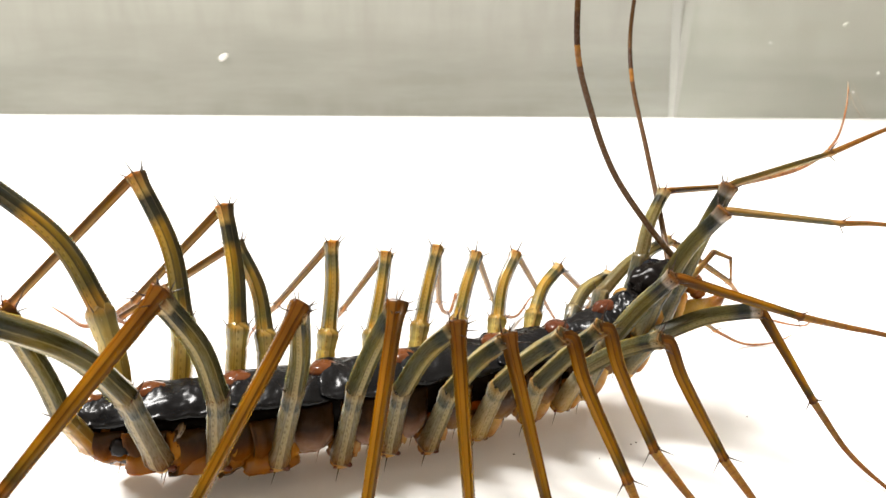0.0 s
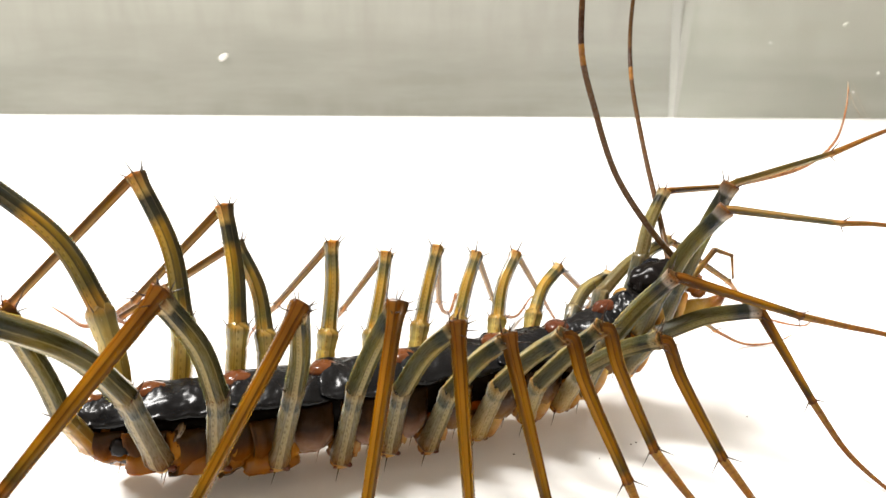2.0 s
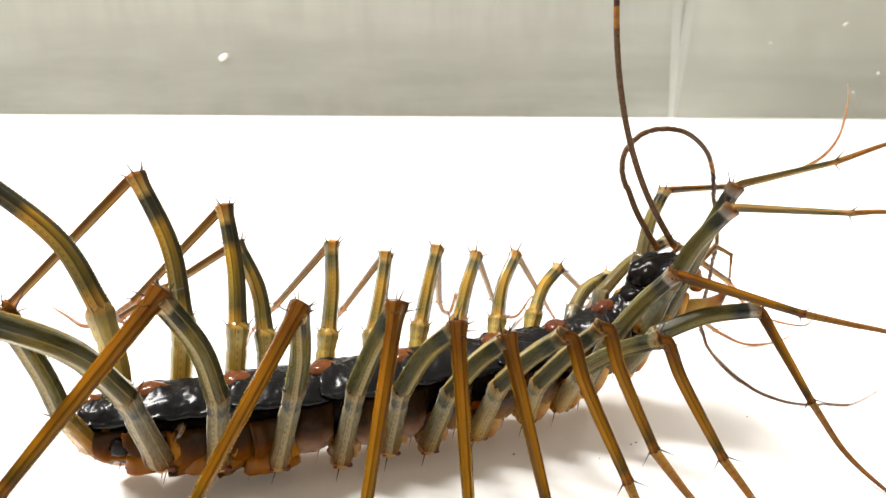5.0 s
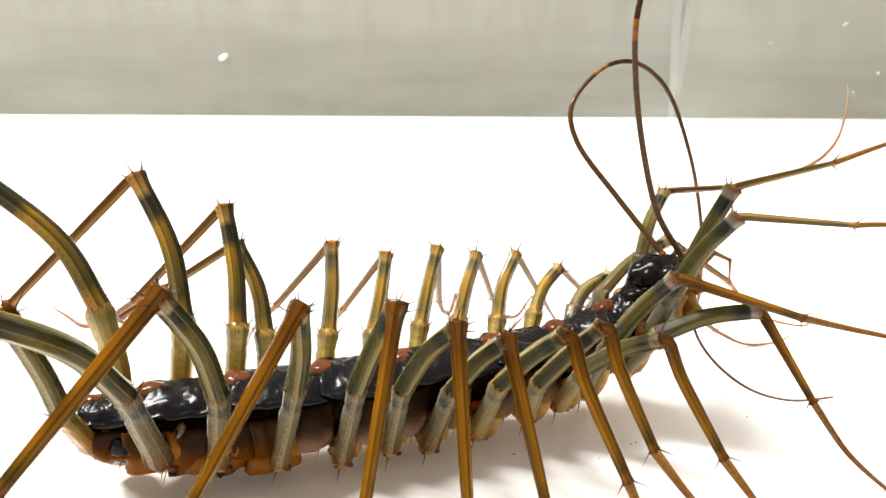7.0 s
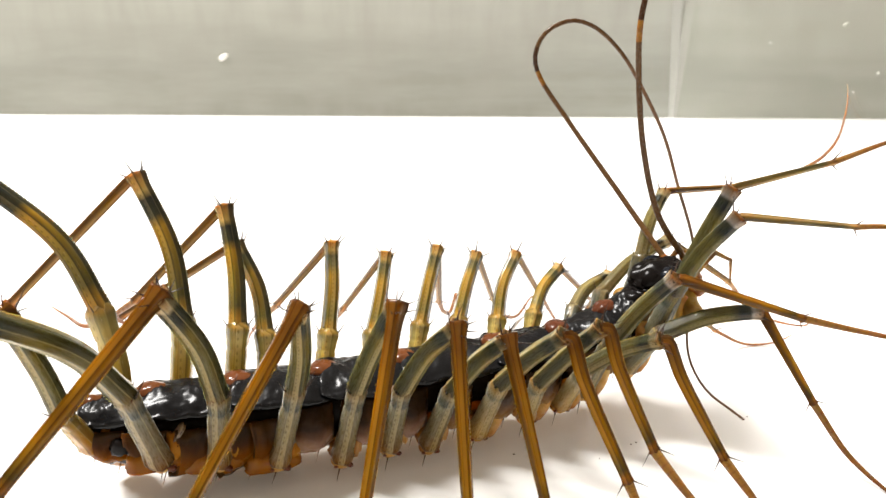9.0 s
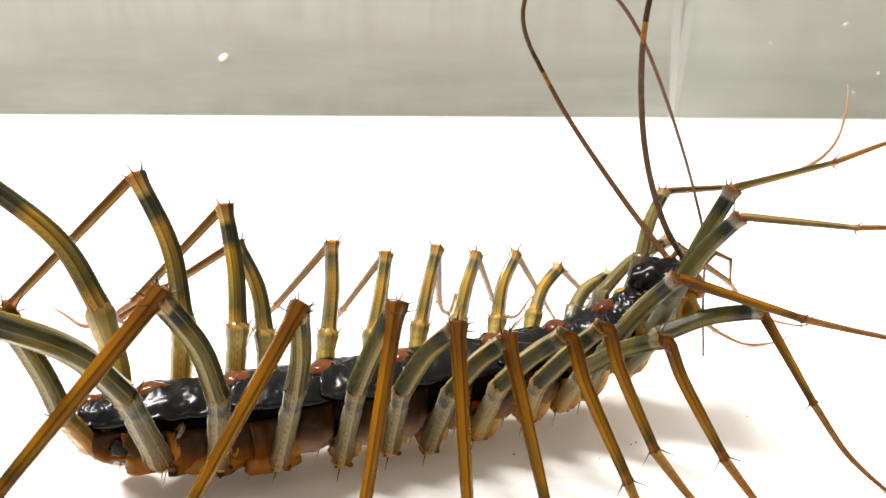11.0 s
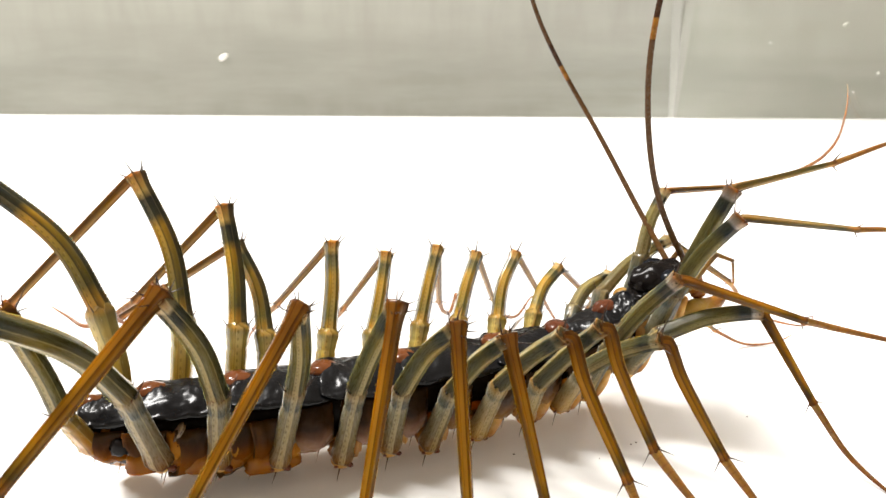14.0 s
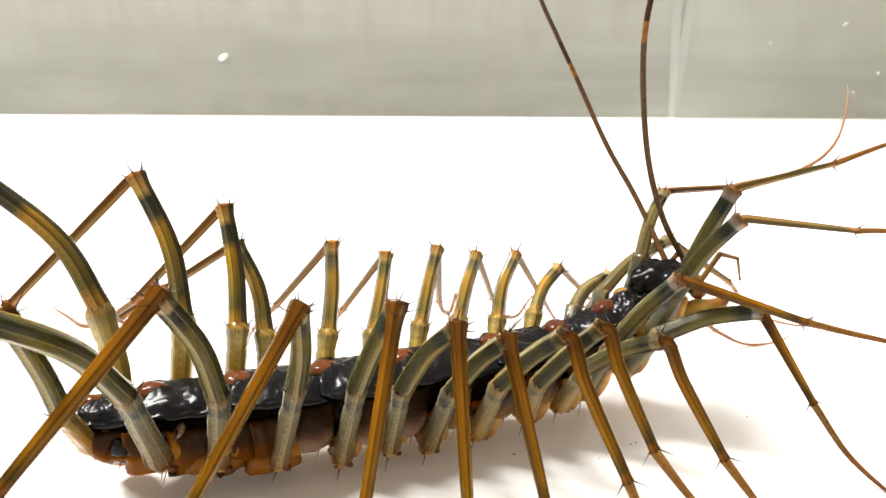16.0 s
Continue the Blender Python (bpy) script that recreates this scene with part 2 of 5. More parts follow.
antenna_mark = chitin("antenna_joint_skin", [(0.0, (0.225, 0.084, 0.012)), (0.75, (0.3, 0.126, 0.016)), (1.0, (0.255, 0.105, 0.016))], glow=0.15)
antenna_dark = chitin("antenna_dark_skin", [(0.0, (0.0378, 0.0168, 0.008)), (1.0, (0.054, 0.0225, 0.0096))], bands=5, glow=0.1, coat=0.1)
antenna_root = chitin("antenna_root_skin", [(0.0, (0.119, 0.0534, 0.0108)), (1.0, (0.106, 0.0523, 0.0151))], bands=5, glow=0.15, coat=0.2)
antenna_thin = chitin("antenna_tip_skin", [(0.0, (0.14, 0.075, 0.04)), (1.0, (0.14, 0.075, 0.04))], bands=5, glow=0.15, coat=0.1)
condyle_skin = chitin("dark_red_joint_skin", [(0.0, (0.16, 0.045, 0.010)), (0.5, (0.10, 0.022, 0.006)), (1.0, (0.05, 0.010, 0.004))], glow=0.1, coat=0.6, rough=0.2, spec=0.1)
claw_skin = chitin("poison_claw_skin", [(0.0, (0.299, 0.157, 0.0255)), (0.2, (0.374, 0.223, 0.0382)), (0.45, (0.433, 0.26, 0.0382)), (0.68, (0.344, 0.139, 0.0153)), (0.82, (0.12, 0.0279, 0.0102)), (1.0, (0.0374, 0.00927, 0.00764))], glow=0.2, rough=0.22, coat=0.5, grain=450, spots=0.2, spot_colour=(0.3, 0.1, 0.02))
palp_skin = chitin("amber_palp_skin", [(0.0, (0.158, 0.103, 0.0288)), (0.6, (0.168, 0.0966, 0.024)), (1.0, (0.109, 0.0552, 0.0192))], glow=0.25, rough=0.2, coat=0.3, spec=0.1)
claw_base_skin = chitin("tan_throat_skin", [(0.0, (0.132, 0.0696, 0.0275)), (0.5, (0.216, 0.122, 0.0468)), (1.0, (0.204, 0.0986, 0.033))], glow=0.2, grain=450, spots=0.35, spot_colour=(0.16, 0.07, 0.02))
mouth_skin = chitin("red_brown_mouth_skin", [(0.0, (0.22, 0.065, 0.008)), (1.0, (0.34, 0.10, 0.010))], glow=0.15, rough=0.2, coat=0.3, spec=0.1)
stoma_skin = chitin("orange_brown_saddle_skin", [(0.0, (0.0595, 0.014, 0.0042)), (1.0, (0.102, 0.028, 0.0096))], glow=0.1, rough=0.2, coat=0.55, grain=600, spots=0.5, spot_colour=(0.12, 0.035, 0.02), spec=0.1)
stoma_pale = chitin("orange_saddle_skin", [(0.0, (0.066, 0.0171, 0.0042)), (0.5, (0.105, 0.0314, 0.007)), (1.0, (0.138, 0.0456, 0.0112))], glow=0.1, rough=0.25, coat=0.5, grain=600, spots=0.6, spot_colour=(0.16, 0.05, 0.02), spec=0.1)


def dark_plate(name, colour, sheen_bump, scale, coat=0.2, gloss=0.2):
    m, nodes, links, bsdf = base_material(name)
    coord = nodes.new("ShaderNodeTexCoord")
    big = add(nodes, "ShaderNodeTexNoise", Scale=scale * 0.9, Detail=5.0, Roughness=0.6)
    links.new(coord.outputs["Object"], big.inputs["Vector"])
    fine = add(nodes, "ShaderNodeTexVoronoi", Scale=scale * 5)
    links.new(coord.outputs["Object"], fine.inputs["Vector"])
    links.new(ramp(nodes, links, big.outputs["Fac"], [(0.3, tuple(c * 0.6 for c in colour)), (0.55, colour), (0.8, tuple(c * 1.5 for c in colour))]), bsdf.inputs["Base Color"])
    links.new(ramp(nodes, links, big.outputs["Fac"], [(0.3, 0.2), (0.7, 0.32)]), bsdf.inputs["Roughness"])
    b1 = add(nodes, "ShaderNodeBump", Strength=sheen_bump, Distance=0.0007)
    links.new(big.outputs["Fac"], b1.inputs["Height"])
    b2 = add(nodes, "ShaderNodeBump", Strength=0.25, Distance=0.00014)
    links.new(fine.outputs["Distance"], b2.inputs["Height"])
    links.new(b1.outputs[0], b2.inputs["Normal"])
    links.new(b2.outputs[0], bsdf.inputs["Normal"])
    bsdf.inputs["Coat Weight"].default_value = coat
    bsdf.inputs["Coat Roughness"].default_value = gloss
    bsdf.inputs["Specular IOR Level"].default_value = 0.012
    return m


tergite_skin = dark_plate("blue_black_plate", (0.005, 0.0053, 0.0062), 0.55, 420, 0.4, 0.24)
trunk_skin = dark_plate("dark_flank_skin", (0.006, 0.0035, 0.0022), 0.5, 500, 0.06)
head_skin = dark_plate("black_head_plate", (0.0060, 0.0048, 0.0045), 0.25, 500, 0.2, 0.22)
eye_skin = dark_plate("dark_blue_eye", (0.006, 0.0075, 0.011), 0.12, 1400, 0.25, 0.16)


def sheet(name, stops, scale, rough, stretch=(1, 1, 1), bump=0.05):
    m, nodes, links, bsdf = base_material(name)
    coord = nodes.new("ShaderNodeTexCoord")
    fit = nodes.new("ShaderNodeMapping")
    fit.inputs["Scale"].default_value = stretch
    links.new(coord.outputs["Object"], fit.inputs[0])
    cloud = add(nodes, "ShaderNodeTexNoise", Scale=scale, Detail=6.0, Roughness=0.6)
    links.new(fit.outputs[0], cloud.inputs["Vector"])
    links.new(ramp(nodes, links, cloud.outputs["Fac"], stops), bsdf.inputs["Base Color"])
    bsdf.inputs["Roughness"].default_value = rough
    bp = add(nodes, "ShaderNodeBump", Strength=bump, Distance=0.0004)
    links.new(cloud.outputs["Fac"], bp.inputs["Height"])
    links.new(bp.outputs[0], bsdf.inputs["Normal"])
    return m


floor_white = sheet("white_plastic", [(0.3, (0.80, 0.795, 0.78)), (0.7, (0.84, 0.835, 0.825))], 60, 0.45)


def foot_shaded_wall():
    """Grey frosted plastic, cloudy, with shade painted as a darker band along its foot, and wiping marks."""
    m, nodes, links, bsdf = base_material("grey_frosted_plastic")
    coord = nodes.new("ShaderNodeTexCoord")
    marks = []
    for scale, stretch, detail in ((9, (1, 1, 1.6), 3.0), (48, (0.45, 1, 2.4), 3.0), (46, (2.4, 1, 0.6), 2.5)):
        fit = nodes.new("ShaderNodeMapping")
        fit.inputs["Scale"].default_value = stretch
        links.new(coord.outputs["Object"], fit.inputs[0])
        cloud = add(nodes, "ShaderNodeTexNoise", Scale=scale, Detail=detail, Roughness=0.6)
        links.new(fit.outputs[0], cloud.inputs["Vector"])
        marks.append(cloud.outputs["Fac"])
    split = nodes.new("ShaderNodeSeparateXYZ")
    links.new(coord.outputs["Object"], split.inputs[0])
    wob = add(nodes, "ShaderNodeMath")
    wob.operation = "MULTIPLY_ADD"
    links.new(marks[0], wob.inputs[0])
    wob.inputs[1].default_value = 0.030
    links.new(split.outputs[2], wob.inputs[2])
    # Height ramp: the wall's shade towards the floor is put into its colour.
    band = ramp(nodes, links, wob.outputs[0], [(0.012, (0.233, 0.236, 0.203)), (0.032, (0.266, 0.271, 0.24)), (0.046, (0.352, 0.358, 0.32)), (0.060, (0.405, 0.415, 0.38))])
    wipes = ramp(nodes, links, marks[1], [(0.38, 0.0), (0.72, 0.36)])
    colour = mix_colour(nodes, links, wipes, band, (0.43, 0.44, 0.402))
    strokes = ramp(nodes, links, marks[2], [(0.42, 0.0), (0.70, 0.5)])
    colour = mix_colour(nodes, links, strokes, colour, (0.29, 0.288, 0.258))
    links.new(colour, bsdf.inputs["Base Color"])
    bsdf.inputs["Roughness"].default_value = 0.6
    bsdf.inputs["Specular IOR Level"].default_value = 0.25
    return m


wall_grey = foot_shaded_wall()
bead_white = sheet("clear_sealant", [(0.3, (0.35, 0.355, 0.325)), (0.7, (0.41, 0.415, 0.385))], 40, 0.5)
flake_white = sheet("white_flake", [(0.3, (0.70, 0.69, 0.64)), (0.7, (0.78, 0.77, 0.73))], 300, 0.6)


# ---- mesh helpers ----
def part(name, bm, material, parent=None, label="", origin=(0, 0, 0), smooth=True):
    me = bpy.data.meshes.new(name)
    bmesh.ops.recalc_face_normals(bm, faces=bm.faces)
    if smooth:
        for f in bm.faces:
            f.smooth = True
    bm.to_mesh(me)
    bm.free()
    me.materials.append(material)
    ob = new(name, me)
    ob.parent = parent
    ob.location = origin
    if label:
        tagged(ob, label)
    return ob


def fresh():
    bm = bmesh.new()
    bm.verts.layers.float.new("along")
    bm.verts.layers.float.new("around")
    bm.verts.layers.float_vector.new("ring")
    return bm


def glide(points, count):
    """A smooth curve through the points, as count + 1 even places."""
    p = [Vector(q) for q in points]
    if len(p) == 2:
        return [p[0].lerp(p[1], i / count) for i in range(count + 1)]
    ext = [2 * p[0] - p[1]] + p + [2 * p[-1] - p[-2]]
    fine = []
    for a, b, c, d in zip(ext, ext[1:], ext[2:], ext[3:]):
        ta, tb, tc = max((b - a).length, 1e-9) ** 0.5, max((c - b).length, 1e-9) ** 0.5, max((d - c).length, 1e-9) ** 0.5
        m1 = ((b - a) / ta - (c - a) / (ta + tb) + (c - b) / tb) * tb
        m2 = ((c - b) / tb - (d - b) / (tb + tc) + (d - c) / tc) * tb
        for i in range(24):
            s = i / 24
            fine.append((2 * s**3 - 3 * s**2 + 1) * b + (s**3 - 2 * s**2 + s) * m1 + (-2 * s**3 + 3 * s**2) * c + (s**3 - s**2) * m2)
    fine.append(p[-1])
    return even(fine, count)


def even(fine, count, total=None):
    run = [0.0]
    for a, b in zip(fine, fine[1:]):
        run.append(run[-1] + (b - a).length)
    total = total or run[-1]
    out, k = [], 0
    for i in range(count + 1):
        want = total * i / count
        while k < len(run) - 2 and run[k + 1] < want:
            k += 1
        step = max(run[k + 1] - run[k], 1e-9)
        out.append(fine[k].lerp(fine[k + 1], (want - run[k]) / step))
    return out


def tube(bm, line, radii, sides=12, ridge=0.0, ridges=5, flat=1.0, caps=True, span=(0.0, 1.0), dome=0.6):
    """A round or ridged tube along line; radii is a function of 0..1."""
    along, around, turn = bm.verts.layers.float["along"], bm.verts.layers.float["around"], bm.verts.layers.float_vector["ring"]
    count = len(line) - 1
    side = None
    rings = []
    for i, p in enumerate(line):
        way = (line[min(i + 1, count)] - line[max(i - 1, 0)]).normalized()
        if side is None:
            side = way.cross(Vector((0.31, 0.2, 0.93))).normalized()
        side = (side - way * side.dot(way)).normalized()
        other = way.cross(side)
        f = i / count
        ring = []
        for k in range(sides):
            a = 2 * math.pi * k / sides
            r = radii(f) * (1 + ridge * (2.2 * abs(math.cos(ridges * a / 2)) ** 5 - 0.75))
            v = bm.verts.new(p + side * (r * math.cos(a)) + other * (r * flat * math.sin(a)))
            v[along], v[around], v[turn] = span[0] + (span[1] - span[0]) * f, 0.5 - 0.5 * math.cos(a + 0.6), (math.cos(a), math.sin(a), f)
            ring.append(v)
        rings.append(ring)
    for a, b in zip(rings, rings[1:]):
        for k in range(sides):
            bm.faces.new((a[k], a[(k + 1) % sides], b[(k + 1) % sides], b[k]))
    if caps:
        for ring, end, f, out in ((rings[0], line[0], 0.0, line[0] - line[1]), (rings[-1], line[-1], 1.0, line[-1] - line[-2])):
            out = out.normalized() * radii(f) * dome
            inner = []
            for v in ring:
                w = bm.verts.new(end + (v.co - end) * 0.72 + out * 0.7)
                w[along], w[around], w[turn] = v[along], v[around], v[turn]
                inner.append(w)
            tip = bm.verts.new(end + out)
            tip[along] = ring[0][along]
            for k in range(sides):
                bm.faces.new((ring[k], ring[(k + 1) % sides], inner[(k + 1) % sides], inner[k]))
                bm.faces.new((inner[k], inner[(k + 1) % sides], tip))
    return rings


def teeth(bm, rings, columns, size, every=1):
    """Rows of tiny saw teeth along the front and back edges of a tube."""
    middle = rings[len(rings) // 2]
    centre = sum((v.co for v in middle), Vector()) / len(middle)
    fore = [(v.co - centre).dot(AX) for v in middle]
    columns = [fore.index(max(fore)), fore.index(min(fore))][:columns]
    around = bm.verts.layers.float["around"]
    for ring in rings:
        for k, v in enumerate(ring):
            a = (k - columns[0]) / len(ring) % 1
            v[around] = 2 * min(a, 1 - a)
    along = bm.verts.layers.float["along"]
    for k in columns:
        for i in range(1, len(rings) - 2, every):
            a, b = rings[i][k], rings[i + 1][k]
            mid = (a.co + b.co) / 2
            centre = sum((v.co for v in rings[i]), Vector()) / len(rings[i])
            out = (mid - centre).normalized()
            way = (b.co - a.co)
            across = way.cross(out).normalized() * size * 0.45
            vs = [bm.verts.new(q) for q in (mid - way * 0.3 + across - out * size * 0.3, mid - way * 0.3 - across - out * size * 0.3, mid + way * 0.35 - out * size * 0.3, mid + out * size + way * 0.45)]
            for v in vs:
                v[along] = 0.82
            for q in ((0, 1, 3), (1, 2, 3), (2, 0, 3)):
                bm.faces.new([vs[j] for j in q])


def spike(bm, at, way, length, radius, span=(0.0, 1.0)):
    line = [at + way * (length * i / 4) for i in range(5)]
    tube(bm, line, lambda f: radius * (1 - 0.93 * f), sides=5, span=span)


def spur(parent, at, way, length, radius=0.09):
    bm = fresh()
    line = [way * (1.25 * length * MM * i / 4) for i in range(5)]
    tube(bm, line, lambda f: 1.15 * radius * MM * (1 - 0.9 * f), sides=6)
    return part("spur", bm, spine_skin, parent, "", at)


def ball(bm, centre, size, turn=None, rings=8, sides=12, span=(0.0, 1.0), bumpy=0.0):
    """A lump with three half-sizes, turned by a matrix; span: its colour from back to front."""
    along = bm.verts.layers.float["along"]
    turn = turn or Matrix.Identity(3)
    rows = []
    for i in range(rings + 1):
        t = math.pi * i / rings
        row = []
        for k in range(sides if 0 < i < rings else 1):
            a = 2 * math.pi * k / sides
            d = Vector((-math.cos(t), math.sin(t) * math.cos(a), math.sin(t) * math.sin(a)))
            swell = 1 + bumpy * noise.noise(d * 2.3 + Vector(centre) * 400)
            v = bm.verts.new(Vector(centre) + turn @ Vector((d.x * size[0], d.y * size[1], d.z * size[2])) * swell)
            v[along] = span[0] + (span[1] - span[0]) * i / rings
            row.append(v)
        rows.append(row)
    for a, b in zip(rows, rows[1:]):
        for k in range(sides):
            q = [a[k % len(a)], a[(k + 1) % len(a)], b[(k + 1) % len(b)], b[k % len(b)]]
            q = [v for j, v in enumerate(q) if v not in q[:j]]
            bm.faces.new(q)


def box(bm, lo, hi):
    vs = [bm.verts.new((x, y, z)) for x in (lo[0], hi[0]) for y in (lo[1], hi[1]) for z in (lo[2], hi[2])]
    for q in ((0, 1, 3, 2), (4, 6, 7, 5), (0, 4, 5, 1), (2, 3, 7, 6), (0, 2, 6, 4), (1, 5, 7, 3)):
        bm.faces.new([vs[j] for j in q])


def slab(name, lo, hi, material, edge=0.0008):
    bm = bmesh.new()
    box(bm, lo, hi)
    bmesh.ops.bevel(bm, geom=bm.edges[:], offset=edge, segments=2, affect="EDGES")
    return part(name, bm, material, smooth=False)


# ---- the tub ----
BACK = 0.2605
SEAM = 0.0773
TURN = 0.028
tagged(slab("floor", (-0.26, -0.12, -0.004), (0.26, BACK + 0.008, 0.0), floor_white), "white smooth plastic floor of the tub", "floor", kind="structure")
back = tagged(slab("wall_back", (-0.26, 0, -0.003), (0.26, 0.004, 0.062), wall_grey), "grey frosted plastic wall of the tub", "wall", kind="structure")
back.location[1] = BACK
back.rotation_euler[2] = -TURN
seam = tagged(slab("trim_seam", (-0.0018, -0.0005, -0.003), (0.0018, 0.002, 0.062), bead_white, 0.0005), "pale sealed seam in the grey wall", "seam", kind="structure")
seam.matrix_world = pose(SEAM, BACK - TURN * SEAM, 0, 0, -3.4, -1.6)
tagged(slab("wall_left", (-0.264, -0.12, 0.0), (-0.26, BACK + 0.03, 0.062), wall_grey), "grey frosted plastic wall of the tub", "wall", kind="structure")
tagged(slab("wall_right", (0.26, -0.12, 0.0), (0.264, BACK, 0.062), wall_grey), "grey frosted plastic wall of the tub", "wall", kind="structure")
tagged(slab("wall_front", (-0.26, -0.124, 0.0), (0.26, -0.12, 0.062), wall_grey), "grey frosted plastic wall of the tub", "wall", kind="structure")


# ---- the clear side of the tub, from the sealed corner past the camera ----
def clear_plastic():
    m, nodes, links, bsdf = base_material("clear_plastic")
    bsdf.inputs["Base Color"].default_value = (0.95, 0.95, 0.935, 1)
    bsdf.inputs["Transmission Weight"].default_value = 1.0
    bsdf.inputs["IOR"].default_value = 1.35
    coord = nodes.new("ShaderNodeTexCoord")
    haze = add(nodes, "ShaderNodeTexNoise", Scale=90.0, Detail=4.0)
    links.new(coord.outputs["Object"], haze.inputs["Vector"])
    links.new(ramp(nodes, links, haze.outputs["Fac"], [(0.4, 0.0), (0.8, 0.05)]), bsdf.inputs["Roughness"])
    return m


clear_side = tagged(slab("wall_clear", (0, -0.311, 0.0), (0.0012, 0, 0.062), clear_plastic(), 0.0003), "clear glossy plastic side wall of the tub", "wall", kind="structure")
clear_side.matrix_world = pose(SEAM - 0.0002, BACK - TURN * SEAM - 0.001, 0, 0, 0, -8.5)
clear_side.visible_shadow = False


def flake(x, z, wide, high, lean):
    """A small uneven crumb stuck to the wall."""
    bm = fresh()
    ball(bm, (0, 0, 0), (wide * MM, 0.35 * MM, high * MM), None, 7, 9, bumpy=0.6)
    ob = tagged(part("flake", bm, flake_white), "small white crumb stuck to the grey wall", "crumb", "crumbs on the wall")
    ob.matrix_world = pose(x * MM, BACK - TURN * x * MM - 0.0002, z * MM, 0, lean, -1.6)


flake(-73.3, 19.6, 1.7, 1.0, -20)
flake(130.1, 30.4, 0.4, 0.6, 30)
flake(130.9, 30.9, 0.25, 0.3, 0)
flake(107.4, 24.6, 0.4, 0.35, 0)
flake(143.6, 15.0, 0.35, 0.5, 0)
flake(136.6, 8.9, 0.3, 0.3, 40)
flake(98.8, 30.9, 0.2, 0.2, 0)


def speck(x, y, size):
    """A grain of dirt on the floor."""
    bm = fresh()
    ball(bm, (0, 0, 0), (size * MM, size * 0.7 * MM, size * 0.6 * MM), None, 6, 8, bumpy=0.5)
    ob = tagged(part("dirt_speck", bm, spine_skin), "tiny dark grain of dirt on the white floor", "dirt", "dirt on the floor")
    ob.location = (x * MM, y * MM, size * 0.5 * MM)


for i, (x, y) in enumerate([(7.3, 67.1), (20.4, 69.2), (19.8, 68.9), (34.0, 74.2), (9.1, 63.3), (16.0, 66.4)]):
    speck(x, y, 0.11 - 0.01 * i)

# ---- the centipede ----
ROOT = Vector((-0.003, 0.0685, 0.0))
centipede = tagged(new("house_centipede"), "large dark house centipede with banded yellow-olive legs on white plastic", "centipede")
centipede.location = ROOT
AX, NEAR_SIDE, START = Vector((0.9621, 0.2726, 0)), Vector((0.2726, -0.9621, 0)), Vector((-33.0, 60.0, 0))


def mm(p):
    """A place in millimetres, as metres from the centipede's base."""
    return Vector(p) * MM - ROOT


def body(u, s, z):
    """A place u along the body, s towards its right side and z over the floor, in millimetres."""
    return mm(START + AX * u + NEAR_SIDE * s + Vector((0, 0, z)))


def table(x, rows):
    for (a, fa), (b, fb) in zip(rows, rows[1:]):
        if x <= b:
            k = max(0.0, (x - a) / (b - a))
            k = k * k * (3 - 2 * k)
            return fa + (fb - fa) * k
    return rows[-1][1]


def crest(u):
    return table(u, [(-0.4, 10.4), (3.2, 10.9), (8.1, 11.1), (13.9, 11.0), (22.1, 10.9), (30.0, 11.0), (35.2, 11.3), (39.8, 11.5), (46.7, 12.0), (52.1, 13.6), (54.6, 15.2), (57.7, 17.1)])


def belly(u):
    return table(u, [(-0.6, 7.3), (2.5, 4.2), (7.2, 2.8), (12.2, 1.9), (16.4, 2.3), (20.8, 2.9), (25.3, 2.8), (29.9, 2.8), (39.6, 3.2), (45.3, 3.8), (50.4, 5.6), (54.3, 6.8), (59.0, 9.5)])


def half_width(u):
    return table(u, [(-1, 2.0), (2, 2.7), (7, 3.5), (24, 3.9), (40, 3.6), (50, 3.0), (55, 2.3)])


